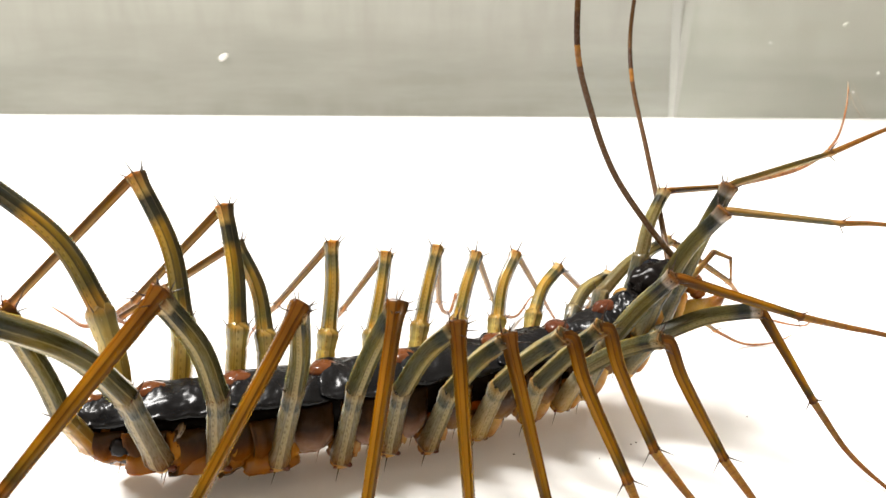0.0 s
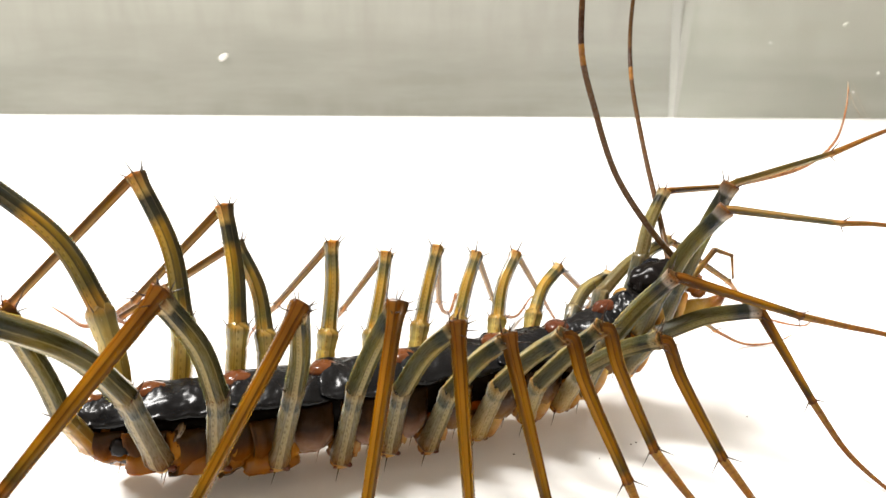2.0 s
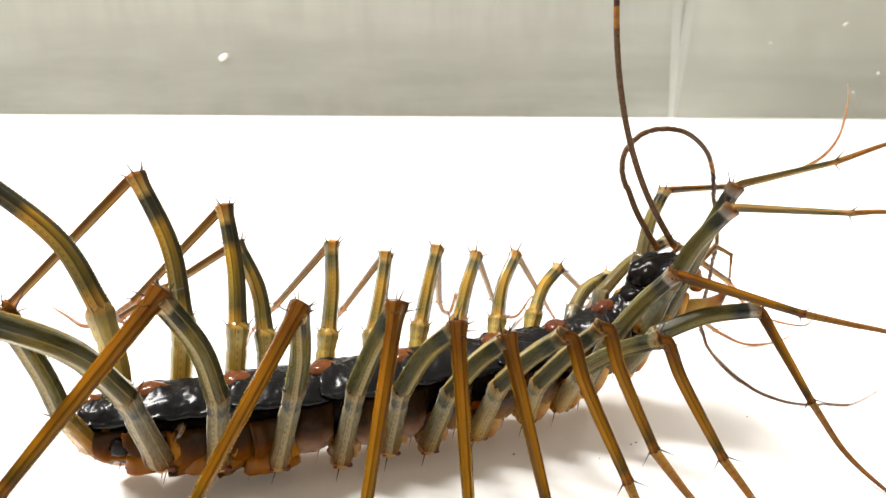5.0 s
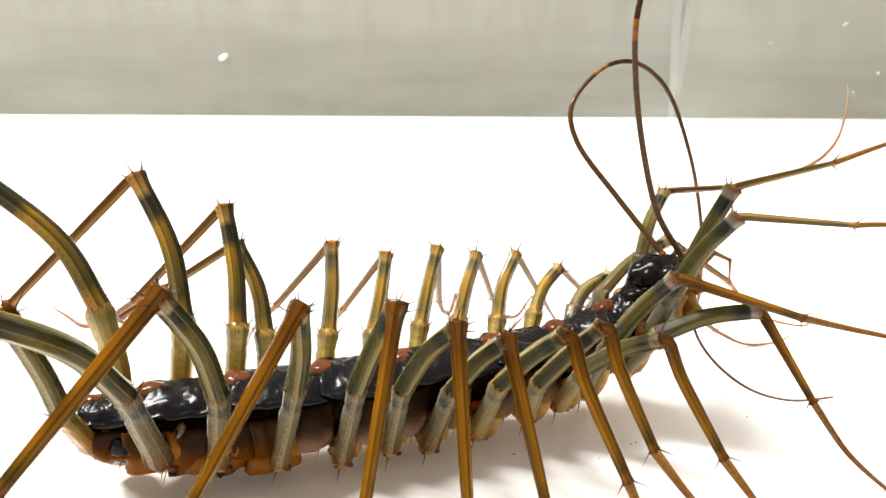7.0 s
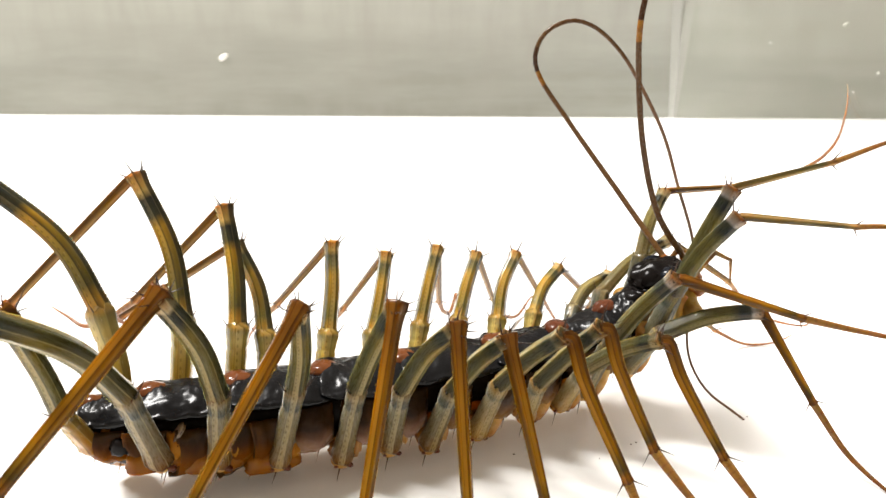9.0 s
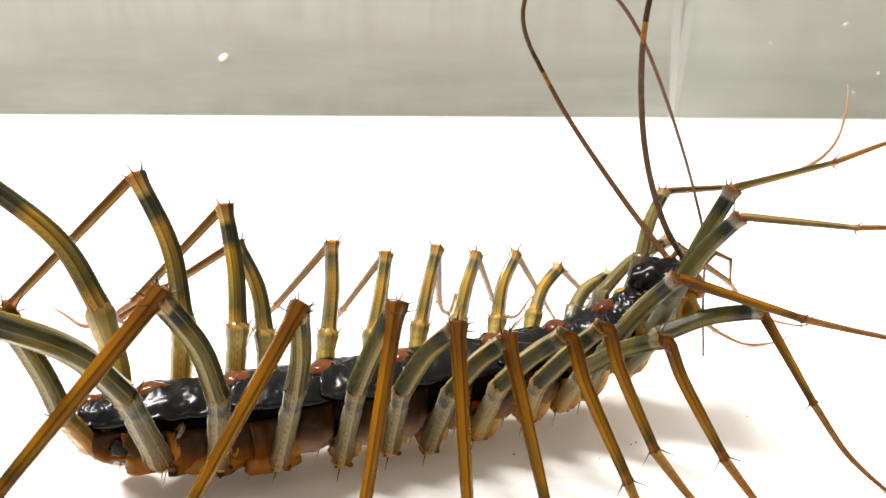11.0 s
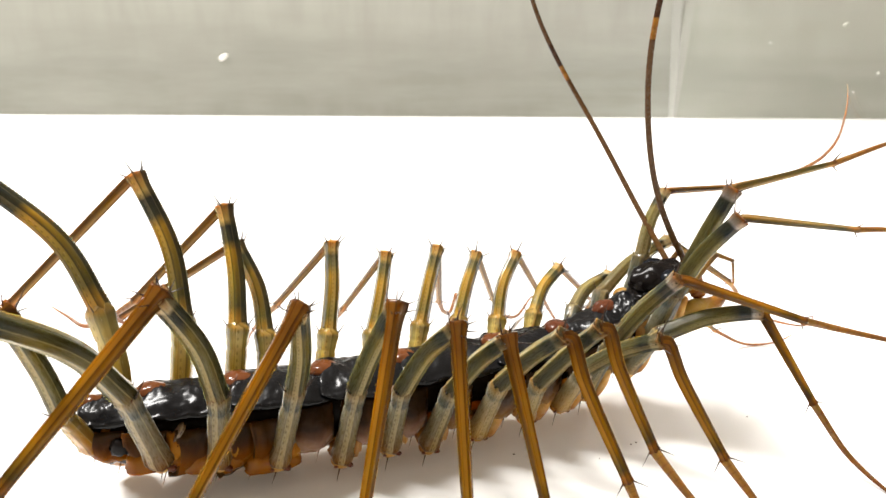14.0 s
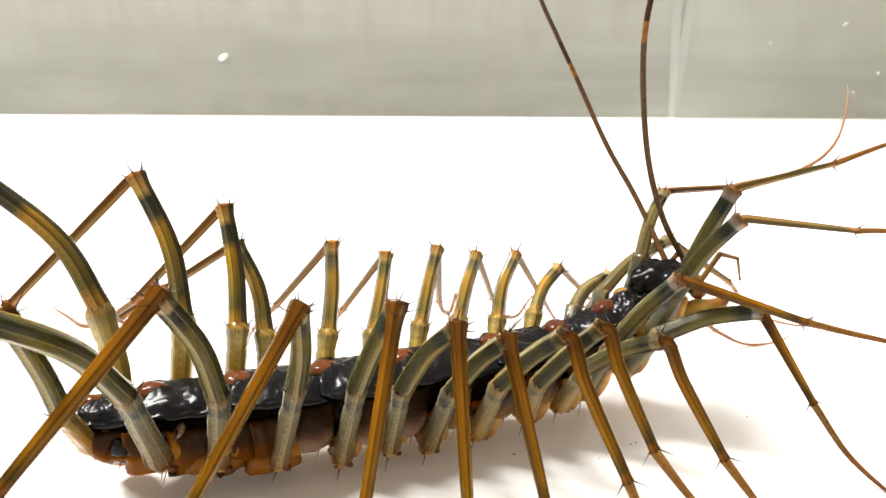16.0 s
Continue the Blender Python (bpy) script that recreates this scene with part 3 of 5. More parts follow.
def tergite(u0, u1, first):
    bm = fresh()
    along = bm.verts.layers.float["along"]
    rows = []
    steps, arcs = 34, 44
    for layer in (0.0, -0.28):
        for i in range(steps + 1):
            f = i / steps
            u = u0 + (u1 - u0) * f
            row = []
            for k in range(arcs + 1):
                a = math.radians(-74 + 148 * k / arcs) * (1 - 0.22 * math.exp(-f * (u1 - u0) / 0.55) - 0.12 * math.exp((f - 1) * (u1 - u0) / 0.5))
                w = half_width(u) * (0.97 + 0.05 * math.sin(math.pi * f)) + layer
                notch = 0.9 * math.exp(-(a / 0.25) ** 2) * (1 - f) ** 4
                lift = 0.62 * (1 - f) ** 4 + 0.16 * math.sin(math.pi * f) - 0.35 * math.exp(-f * (u1 - u0) / 0.35)
                rim = 0.14 * math.exp(-((abs(a) - 1.18) / 0.1) ** 2)
                z = crest(u) - 0.5 - 2.1 * (1 - math.cos(a)) + lift + layer + rim
                z += 0.34 * noise.noise(Vector((u * 0.55, a * 1.6, 3.0))) + 0.10 * noise.noise(Vector((u * 2.4, a * 4, 7.0)))
                z += 0.055 * noise.noise(Vector((u * 5.5, a * 7, 9.0))) - 0.05 * max(0.0, noise.noise(Vector((u * 3.5, a * 11, 2.0)))) * 2
                v = bm.verts.new(body(u + notch, w * math.sin(a), z))
                v[along] = f
                row.append(v)
            rows.append(row)
    for base in (0, steps + 1):
        for i in range(base, base + steps):
            for k in range(arcs):
                bm.faces.new((rows[i][k], rows[i][k + 1], rows[i + 1][k + 1], rows[i + 1][k]))
    for i, j in ((0, steps + 1), (steps, 2 * steps + 1)):
        for k in range(arcs):
            bm.faces.new((rows[i][k], rows[i][k + 1], rows[j][k + 1], rows[j][k]))
    for k in (0, arcs):
        for i in range(steps):
            bm.faces.new((rows[i][k], rows[i + 1][k], rows[steps + 2 + i][k], rows[steps + 1 + i][k]))
    plate = part("tergite", bm, tergite_skin, centipede, "glossy blue-black back plate")
    if first:
        bm = fresh()
        u = u0 + 0.75
        slope = math.atan2(crest(u + 1) - crest(u - 1), 2.0)
        turn = Matrix((AX, NEAR_SIDE, (0, 0, 1))).transposed() @ Matrix.Rotation(-slope, 3, "Y")
        front = u > 44
        wide = half_width(u) * (0.46 if front else 0.36)
        tall = 1.8 if front else 1.55
        ball(bm, body(u, -0.4, crest(u) - 0.5), ((1.35 if front else 1.4) * MM, wide * MM, 0.44 * tall * MM), turn, 12, 16, bumpy=0.12)
        ball(bm, body(u - 0.25, -0.4 + wide * 0.42, crest(u) - 0.42), (0.9 * MM, wide * 0.38 * MM, 0.36 * tall * MM), turn, 8, 10)
        ball(bm, body(u - 0.25, -0.4 - wide * 0.42, crest(u) - 0.42), (0.9 * MM, wide * 0.38 * MM, 0.36 * tall * MM), turn, 8, 10)
        part("stoma", bm, stoma_skin if front else stoma_pale, plate, "red-brown breathing saddle" if front else "orange breathing saddle")


def trunk():
    bm = fresh()
    line = [body(u, 0, belly(u) + (crest(u) - belly(u)) * 0.5) for u in np.linspace(0.6, 55.5, 100)]
    def fat(f):
        u = 0.6 + 54.9 * f
        return half_width(u) * 0.76 * MM * (1 + 0.04 * math.sin(u * 1.65)) * (0.5 if f < 0.005 else 1)
    tube(bm, line, fat, sides=24, flat=0.9)
    part("trunk", bm, trunk_skin, centipede, "dark brown-black flanks")


def shell(bm, u0, u1, lo, hi, swell, lap):
    """A curved plate round the lower body between two turns (degrees: -90 is straight down, 0 the right flank)."""
    along, around = bm.verts.layers.float["along"], bm.verts.layers.float["around"]
    steps, arcs, rows = 12, 14, []
    for layer in (0.0, -0.22):
        for i in range(steps + 1):
            f = i / steps
            u = u0 + (u1 - u0) * f
            mid = belly(u) + (crest(u) - belly(u)) * 0.52
            row = []
            for k in range(arcs + 1):
                g = k / arcs
                a = math.radians(lo + (hi - lo) * g)
                out = 1 + (lap * (1 - f) ** 2 + swell * math.sin(math.pi * f) * math.sin(math.pi * g) + layer) / 3.4
                out += 0.07 * noise.noise(Vector((u * 1.3, a * 2.8, 1.0))) + 0.035 * noise.noise(Vector((u * 3.1, a * 7, 5.0)))
                edge = 0.35 * math.sin(3.0 * a + u0) * (1 - f) ** 3
                v = bm.verts.new(body(u + edge, half_width(u) * 0.90 * out * math.cos(a), mid + (mid - belly(u)) * out * math.sin(a)))
                v[along] = g
                v[around] = 0.0 if i in (0, steps) or k == 0 else 0.4
                row.append(v)
            rows.append(row)
    n = steps + 1
    for base in (0, n):
        for i in range(base, base + steps):
            for k in range(arcs):
                bm.faces.new((rows[i][k], rows[i][k + 1], rows[i + 1][k + 1], rows[i + 1][k]))
    for i, j in ((0, n), (steps, n + steps)):
        for k in range(arcs):
            bm.faces.new((rows[i][k], rows[i][k + 1], rows[j][k + 1], rows[j][k]))
    for k in (0, arcs):
        for i in range(steps):
            bm.faces.new((rows[i][k], rows[i + 1][k], rows[n + 1 + i][k], rows[n + i][k]))


def sternite(u, size):
    bm = fresh()
    shell(bm, u - size, u + size, -140, -40, 0.2, 0.9 if u < 19 else 0.5)
    part("sternite", bm, rear_skin if u < 19 else coxa_skin, centipede, "tan belly plate")


def pleurite(u, s):
    bm = fresh()
    lo, hi = (-62, 14 if u < 17 else 24 if u < 31 else 12) if s > 0 else (-118, -194)
    if u > 17.5:
        shell(bm, u - 1.95, u + 1.95, lo, hi, 1.25, 0.1)
    else:
        shell(bm, u - 2.2, u + 1.45, lo, hi, 0.5, 0.75)
    if s > 0:
        for du in (0.6,):
            spike(bm, body(u + du, half_width(u) * 0.55, belly(u) + 0.35), (Vector((0, 0, -1)) - AX * (0.25 + 0.2 * du) + NEAR_SIDE * 0.3).normalized(), 1.6 * MM, 0.075 * MM, (0.95, 1.0))
    part("pleurite", bm, rear_skin if u < 17 else pleura_skin if u < 31 else front_skin, centipede, "brown flank plate")


def hip_plate(bm, centre, size, turn, seed):
    """A squarish, swollen scale with its lower rear corner drawn out and a wrinkled surface."""
    along, around = bm.verts.layers.float["along"], bm.verts.layers.float["around"]
    rings, sides, rows = 18, 26, []
    bend = lambda c: math.copysign(abs(c) ** 0.62, c)
    for i in range(rings + 1):
        t = math.pi * i / rings
        row = []
        for k in range(sides if 0 < i < rings else 1):
            a = 2 * math.pi * k / sides
            x, y, z = -bend(math.cos(t)), bend(math.sin(t)) * bend(math.cos(a)), bend(math.sin(t)) * bend(math.sin(a))
            swell = 1 + 0.09 * noise.noise(Vector((x * 2, y * 2, z * 2 + seed))) + 0.04 * noise.noise(Vector((x * 5 + seed, y * 5, z * 6)))
            drawn = -0.28 * max(0.0, -z) * max(0.0, -x) - 0.18 * z * (x + 0.4)
            v = bm.verts.new(centre + turn @ Vector(((x + drawn) * size[0], y * size[1] * (1 - 0.25 * max(0.0, z)), (z - 0.12 * x) * size[2])) * swell)
            v[along] = 0.36 + 0.36 * z
            v[around] = 0.4
            row.append(v)
        rows.append(row)
    for a, b in zip(rows, rows[1:]):
        for k in range(sides):
            q = [a[k % len(a)], a[(k + 1) % len(a)], b[(k + 1) % len(b)], b[k % len(b)]]
            bm.faces.new([v for j, v in enumerate(q) if v not in q[:j]])


def leg(side, root, thigh, shin, foot, w, slim=1.0):
    near = side == "near"
    rnd = random.Random(round(thigh[0][0] * 100))
    root, thigh, shin, foot = ([mm(p) for p in q] for q in (root, thigh, shin, foot))
    # Far legs get brighter yellow skins: light passing through them is painted in.
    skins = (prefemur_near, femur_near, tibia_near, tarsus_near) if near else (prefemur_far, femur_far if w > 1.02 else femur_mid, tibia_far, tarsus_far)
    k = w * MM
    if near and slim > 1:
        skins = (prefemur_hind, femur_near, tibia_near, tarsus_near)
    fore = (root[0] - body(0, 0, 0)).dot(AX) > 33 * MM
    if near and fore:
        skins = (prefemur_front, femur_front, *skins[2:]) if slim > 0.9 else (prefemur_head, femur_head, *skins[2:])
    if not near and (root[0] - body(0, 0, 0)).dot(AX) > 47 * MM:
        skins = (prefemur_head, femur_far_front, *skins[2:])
    # hip piece: a fat coxa and the short thigh root that rises from it
    bm = fresh()
    line = glide(root, 40)
    rings = tube(bm, line, lambda f: k * ((1.0 - 0.14 * f if near else 0.88 + 0.14 * f) + 0.14 * math.exp(-((f - 0.06) / 0.1) ** 2) - 0.10 * math.exp(-((f - 0.745) / 0.025) ** 2) + 0.10 * math.exp(-((f - 0.95) / 0.06) ** 2)), 20, 0.06)
    teeth(bm, rings, 2, 0.075 * MM)
    out = (root[-1] - root[0]).normalized()
    side_way = (thigh[-1] - thigh[0]).cross(Vector((0, 0, 1))).normalized()
    hip = part("leg", bm, skins[0], centipede)
    for sign in (1, -1):
        spur(hip, root[-1] - out * 0.3 * MM + side_way * sign * 0.75 * k, (side_way * sign * 0.6 + out * 0.9).normalized(), 1.5)
    if near:
        spur(hip, root[-1] + AX * 0.78 * k + NEAR_SIDE * 0.3 * k, (AX * 0.55 + Vector((0, 0, 1))).normalized(), 1.7, 0.085)
        spur(hip, root[-1] + AX * 0.35 * k - NEAR_SIDE * 0.5 * k, (AX * 0.35 + Vector((0, 0, 1))).normalized(), 1.3, 0.075)
        if slim > 0.9:
            spur(hip, thigh[-1] + Vector((0, 0, 0.3 * MM)), Vector((0.08, 0, 1)).normalized(), 1.35, 0.08)
            spur(hip, thigh[-1] + AX * 0.55 * k, (AX + Vector((0, 0, 0.3))).normalized(), 1.3, 0.08)
        spur(hip, root[0] - out * 0.7 * k, (Vector((0, 0, -1)) + side_way * 0.4 - out * 0.2).normalized(), 1.7)
    # coxa lump on the flank
    wide = 1.8 if near and (root[0] - body(0, 0, 0)).dot(AX) < 19 * MM else 1.0
    bm = fresh()
    turn = Matrix((AX, NEAR_SIDE, (0, 0, 1))).transposed()
    inward = NEAR_SIDE * (-1 if near else 1)
    big = 1.25 if fore else 1.0
    ball(bm, root[0] + inward * 0.8 * MM + Vector((0, 0, 0.5 * MM)), (1.15 * k * big, 1.1 * k * big, 1.1 * k * big), turn, 14, 18, bumpy=0.3)
    ball(bm, root[0] + inward * 0.3 * MM + AX * 1.3 * MM + Vector((0, 0, 1.2 * MM)), (0.75 * k * big, 0.9 * k * big, 1.3 * k * big), turn, 12, 16, bumpy=0.35)
    if near and fore:
        low, high = root[0] + AX * 0.9 * MM - Vector((0, 0, 0.1 * MM)), root[0] + AX * 2.9 * MM + inward * 0.4 * MM + Vector((0, 0, 3.0 * MM))
        tube(bm, glide([low, low.lerp(high, 0.5) + NEAR_SIDE * 0.25 * MM, high], 16), lambda f: k * (0.92 - 0.25 * f + 0.1 * math.sin(5 * f)), 16)
    # Extra low lump, unseen behind the belly, added to deepen the shadow underneath.
    if not near:
        ball(bm, root[0] - inward * 0.2 * MM - Vector((0, 0, 1.7 * MM)), (1.5 * k, 1.25 * k, 1.9 * k), turn, 12, 16, bumpy=0.2)
    part("coxa", bm, coxa_pale if fore else rear_hip_skin if wide > 1 else coxa_skin, hip, "tan rounded hip")
    bm = fresh()
    ball(bm, root[0] + inward * 0.2 * MM + AX * 1.45 * MM + Vector((0, 0, 1.9 * MM)), (0.38 * k * (1.2 if wide > 1 else 1.0), 0.6 * k, 1.5 * k), turn @ Matrix.Rotation(0.55, 3, "Y"), 14, 16, bumpy=0.3)
    part("joint_membrane", bm, membrane_skin, hip, "pale wrinkled joint skin")
    if wide > 1 and slim <= 1:
        bm = fresh()
        hip_plate(bm, root[0] + inward * 0.75 * MM - AX * 0.55 * MM + Vector((0, 0, 0.05 * MM)), (2.4 * MM, 1.35 * MM, 1.25 * MM), turn @ Matrix.Rotation(-0.13, 3, "Y"), 7 * thigh[0].x / MM)
        part("hip_plate", bm, hip_plate_skin, hip, "glossy orange-brown hip plate")
    if near:
        bm = fresh()
        foot_way = (out * -0.55 + NEAR_SIDE * 0.25).normalized()
        for du, r in ((0.70, 0.20 + 0.08 * wide), (-0.60, 0.17)):
            ball(bm, root[0] + foot_way * 0.5 * k + AX * du * k + NEAR_SIDE * 0.55 * k, (r * 1.3 * k, r * k, r * 0.9 * k), turn @ Matrix.Rotation(0.5 * du, 3, "Y"), 8, 10, bumpy=0.3)
        part("condyle", bm, condyle_skin, hip, "dark red-brown hip joint")
        bm = fresh()
        ball(bm, root[0] + NEAR_SIDE * 0.05 * k - out * 0.25 * k, (1.02 * k, 0.92 * k, 0.86 * k), turn, 14, 18, bumpy=0.12)
        part("trochanter", bm, coxa_pale, hip, "rounded tan end of the hip")
        bm = fresh()
        seat = root[-1] - out * 0.15 * MM
        for sign, r in ((1, 0.21), (-1, 0.17)):
            ball(bm, seat + (NEAR_SIDE * 0.72 + AX * 0.30 * sign) * k, (r * k, r * 0.7 * k, r * k), turn, 6, 8)
        part("joint_pit", bm, condyle_skin, hip)
    # femur
    bm = fresh()
    line = glide(thigh, 44)
    rings = tube(bm, line, lambda f: k * ((0.88 if near else 0.80) - 0.12 * f + 0.04 * math.exp(-(f / 0.05) ** 2) + 0.15 * math.exp(-((f - 1) / 0.06) ** 2)), 20, 0.10, dome=0.18)
    teeth(bm, rings, 2, 0.085 * MM)
    end = (thigh[-1] - line[-4]).normalized()
    for j in range(4):
        a = 1.57 * j + rnd.random()
        cross = (side_way * math.cos(a) + end.cross(side_way) * math.sin(a)).normalized()
        spur(hip, thigh[-1] - end * 0.25 * MM + cross * 0.6 * k, (cross + end * 1.1).normalized(), 1.1 + 0.8 * rnd.random())
    for sign in (1, -1):
        ball(bm, thigh[0] + side_way * sign * 0.74 * k, (0.24 * k, 0.24 * k, 0.24 * k), None, 6, 8, span=(0.86, 0.86))
        ball(bm, thigh[-1] - end * 0.3 * k + side_way * sign * 0.66 * k, (0.2 * k, 0.2 * k, 0.2 * k), None, 6, 8, span=(0.86, 0.86))
    part("femur", bm, skins[1], hip)
    # tibia
    bm = fresh()
    line = glide(shin, 44)
    thin = (0.66 if near else 0.43) * slim
    if near and slim < 0.8:
        skins = (skins[0], skins[1], tibia_front, skins[3])
    cup = near and slim > 0.9 and not fore
    if cup:
        line = glide([shin[0] - (shin[-1] - shin[0]).normalized() * 0.45 * MM, shin[-1]], 60)
    elif near and slim > 0.9:
        line = glide([shin[0] - AX * 0.25 * MM, shin[0] + AX * 0.6 * MM - Vector((0, 0, 0.3 * MM)), shin[0].lerp(shin[-1], 0.3), shin[-1]], 60)
    top = 0.27 if cup else -0.22 * thin
    rings = tube(bm, line, lambda f: k * (thin - (0.22 * slim if near else 0.06) * f + top * math.exp(-(f / (0.055 if cup else 0.03)) ** 2) + 0.08 * math.exp(-((f - 1) / 0.03) ** 2)), 20, 0.09, dome=0.15)
    teeth(bm, rings, 2, 0.055 * MM)
    end = (shin[-1] - shin[0]).normalized()
    moving = [part("tibia", bm, skins[2], hip)]
    for sign in (1, -1):
        cross = (end.cross(Vector((0, 1, 0.3)))).normalized() * sign
        moving.append(spur(hip, shin[-1] - end * 0.2 * MM + cross * 0.35 * k, (cross + end * 0.9).normalized(), 1.3, 0.075))
    # tarsus, thinning to a claw
    if len(foot) > 1:
        bm = fresh()
        line = glide(foot, 60)
        tube(bm, line, lambda f: k * ((0.42 * slim if near else 0.30) * (1 - f) ** 0.8 + 0.07), 10)
        moving.append(part("tarsus", bm, skins[3], hip))
    return hip, root[0], shin[0], moving


trunk()
EDGES = [0.2, 5.6, 13.3, 21.5, 29.5, 39.2, 46.1, 51.5, 54.9]
for i, (a, b) in enumerate(zip(EDGES, EDGES[1:])):
    tergite(a, b + 0.9 if i < 7 else b, True)
for i in range(14):
    sternite(2.3 + 3.85 * i, 2.5)
    pleurite(2.6 + 3.85 * i, -1)
for u in (2.6, 6.45, 10.3, 14.15, 16.9, 20.6, 25.5, 29.9, 34.5, 39.8, 44.4, 48.6, 52.4):
    pleurite(u, 1)

N00 = leg('near', [(-31.5, 58.9, 6.7), (-32.1, 56.1, 11.6)], [(-32.1, 56.1, 11.6), (-31.4, 53.2, 17.3), (-30.9, 49.2, 24.2)], [(-30.9, 49.2, 24.2), (-34.0, 43.1, 23.8)], [(-34.0, 43.1, 23.8), (-36.8, 38.1, 20.5), (-39.2, 33.7, 8.2), (-42.2, 28.2, 0.2)], 0.95, 1.01)
N0 = leg('near', [(-25.5, 58.7, 5.3), (-26.1, 55.2, 14.1)], [(-26.1, 55.2, 14.1), (-27.1, 50.2, 20.7), (-30.4, 42.0, 28.0)], [(-30.4, 42.0, 28.0), (-34.5, 34.6, 19.3)], [(-34.5, 34.6, 19.3), (-36.8, 30.5, 7.7), (-39.6, 25.3, 0.2)], 1.1)
N1 = leg('near', [(-20.7, 60.1, 4.3), (-19.5, 58.1, 12.4)], [(-19.5, 58.1, 12.4), (-19.6, 55.0, 18.9), (-21.1, 52.1, 24.4)], [(-21.1, 52.1, 24.4), (-29.3, 41.3, 14.7)], [(-29.3, 41.3, 14.7), (-31.5, 38.6, 5.7), (-34.1, 35.2, 0.2)], 1.05)
N2 = leg('near', [(-15.5, 61.5, 3.3), (-13.2, 60.4, 11.6)], [(-13.2, 60.4, 11.6), (-12.3, 59.1, 15.7), (-11.7, 56.7, 21.2)], [(-11.7, 56.7, 21.2), (-19.8, 45.0, 8.0)], [(-19.8, 45.0, 8.0), (-21.0, 43.4, 3.2), (-22.4, 41.4, 0.2)], 1)
N3 = leg('near', [(-9.8, 63.1, 2.5), (-7.9, 61.9, 10.7)], [(-7.9, 61.9, 10.7), (-6.1, 60.4, 15.6), (-3.9, 58.9, 20.4)], [(-3.9, 58.9, 20.4), (-7.0, 48.7, 2.6)], [(-7.0, 48.7, 2.6), (-7.2, 48.0, 1.0), (-7.4, 47.3, 0.2)], 1)
N4 = leg('near', [(-5.2, 64.4, 2.9), (-3.8, 63.1, 10.0)], [(-3.8, 63.1, 10.0), (-1.5, 61.7, 14.6), (1.25, 59.8, 18.1)], [(1.25, 59.8, 18.1), (2.25, 51.2, 2.0)], [(2.1, 51.2, 2.0), (2.1, 50.7, 0.8), (2.2, 50.1, 0.2)], 1)
N5 = leg('near', [(-1.4, 65.5, 2.4), (0.9, 64.4, 9.2)], [(0.9, 64.4, 9.2), (3.2, 63.0, 13.0), (5.75, 60.5, 16.6)], [(5.75, 60.5, 16.6), (9.4, 54.3, 1.7)], [(9.4, 54.3, 1.7), (9.6, 54.0, 0.7), (9.9, 53.5, 0.2)], 1)
N6 = leg('near', [(3.5, 67.7, 2.4), (5.6, 65.7, 9.1)], [(5.6, 65.7, 9.1), (8.2, 63.9, 13.0), (10.8, 61.5, 16.4)], [(10.8, 61.5, 16.4), (16.3, 56.3, 4.6)], [(16.3, 56.3, 4.6), (17.1, 54.5, 2.8), (17.6, 53.9, 1.1), (18.2, 53.3, 0.2)], 1)
N7 = leg('near', [(8.6, 69.1, 3.5), (9.6, 66.9, 8.7)], [(9.6, 66.9, 8.7), (12.1, 65.0, 12.9), (14.3, 62.5, 16.7)], [(14.3, 62.5, 16.7), (18.9, 58.1, 6.6)], [(18.9, 58.1, 6.6), (20.6, 55.4, 5.0), (22.7, 52.9, 2.9), (23.2, 52.4, 1.2), (23.8, 51.7, 0.2)], 0.98)
N8 = leg('near', [(12.2, 70.1, 4.2), (14.2, 68.2, 9.3)], [(14.2, 68.2, 9.3), (17.3, 66.5, 12.3), (20.3, 64.2, 14.6)], [(20.3, 64.2, 14.6), (26.3, 60.7, 3.9)], [(26.3, 60.7, 3.9), (28.2, 57.6, 1.8), (29.6, 52.5, 0.4)], 0.96)
N9 = leg('near', [(14.6, 70.8, 5.5), (16.4, 68.8, 11.8)], [(16.4, 68.8, 11.8), (19.0, 68.0, 16.2), (21.8, 66.7, 20.1)], [(21.8, 66.7, 20.1), (34.6, 67.2, 15.5)], [(34.6, 67.2, 15.5), (39.0, 66.9, 14.5), (42.1, 65.7, 14.2), (45.6, 65.2, 13.2), (48.4, 65.4, 11.4)], 0.95, 0.82)
N10 = leg('near', [(19.5, 72.2, 7.4), (22.2, 70.9, 11.9)], [(22.2, 70.9, 11.9), (26.5, 70.1, 14.2), (31.6, 69.5, 15.2)], [(31.6, 69.5, 15.2), (36.8, 66.3, 6.5)], [(36.8, 66.3, 6.5), (39.8, 64.0, 2.2), (42.2, 60.9, 0.4), (43.7, 56.7, 0.4)], 0.95, 0.82)
N11 = leg('near', [(21.9, 73.1, 10.3), (23.5, 71.8, 16.0)], [(23.5, 71.8, 16.0), (25.4, 70.8, 20.7), (28.4, 70.1, 24.7)], [(28.4, 70.1, 24.7), (40.8, 71.6, 23.3)], [(40.8, 71.6, 23.3), (43.3, 71.2, 23.5), (47.0, 71.4, 23.0), (49.4, 72.4, 21.6)], 0.95, 0.62)
N12 = leg('near', [(22.9, 73.8, 11.3), (24.5, 73.2, 16.7)], [(24.5, 73.2, 16.7), (26.4, 73.1, 22.0), (28.5, 72.9, 26.9)], [(28.5, 72.9, 26.9), (39.3, 75.3, 28.9)], [(39.3, 75.3, 28.9), (44.6, 76.3, 30.6), (48.0, 77.0, 31.4), (50.3, 78.2, 31.0)], 0.95, 0.62)
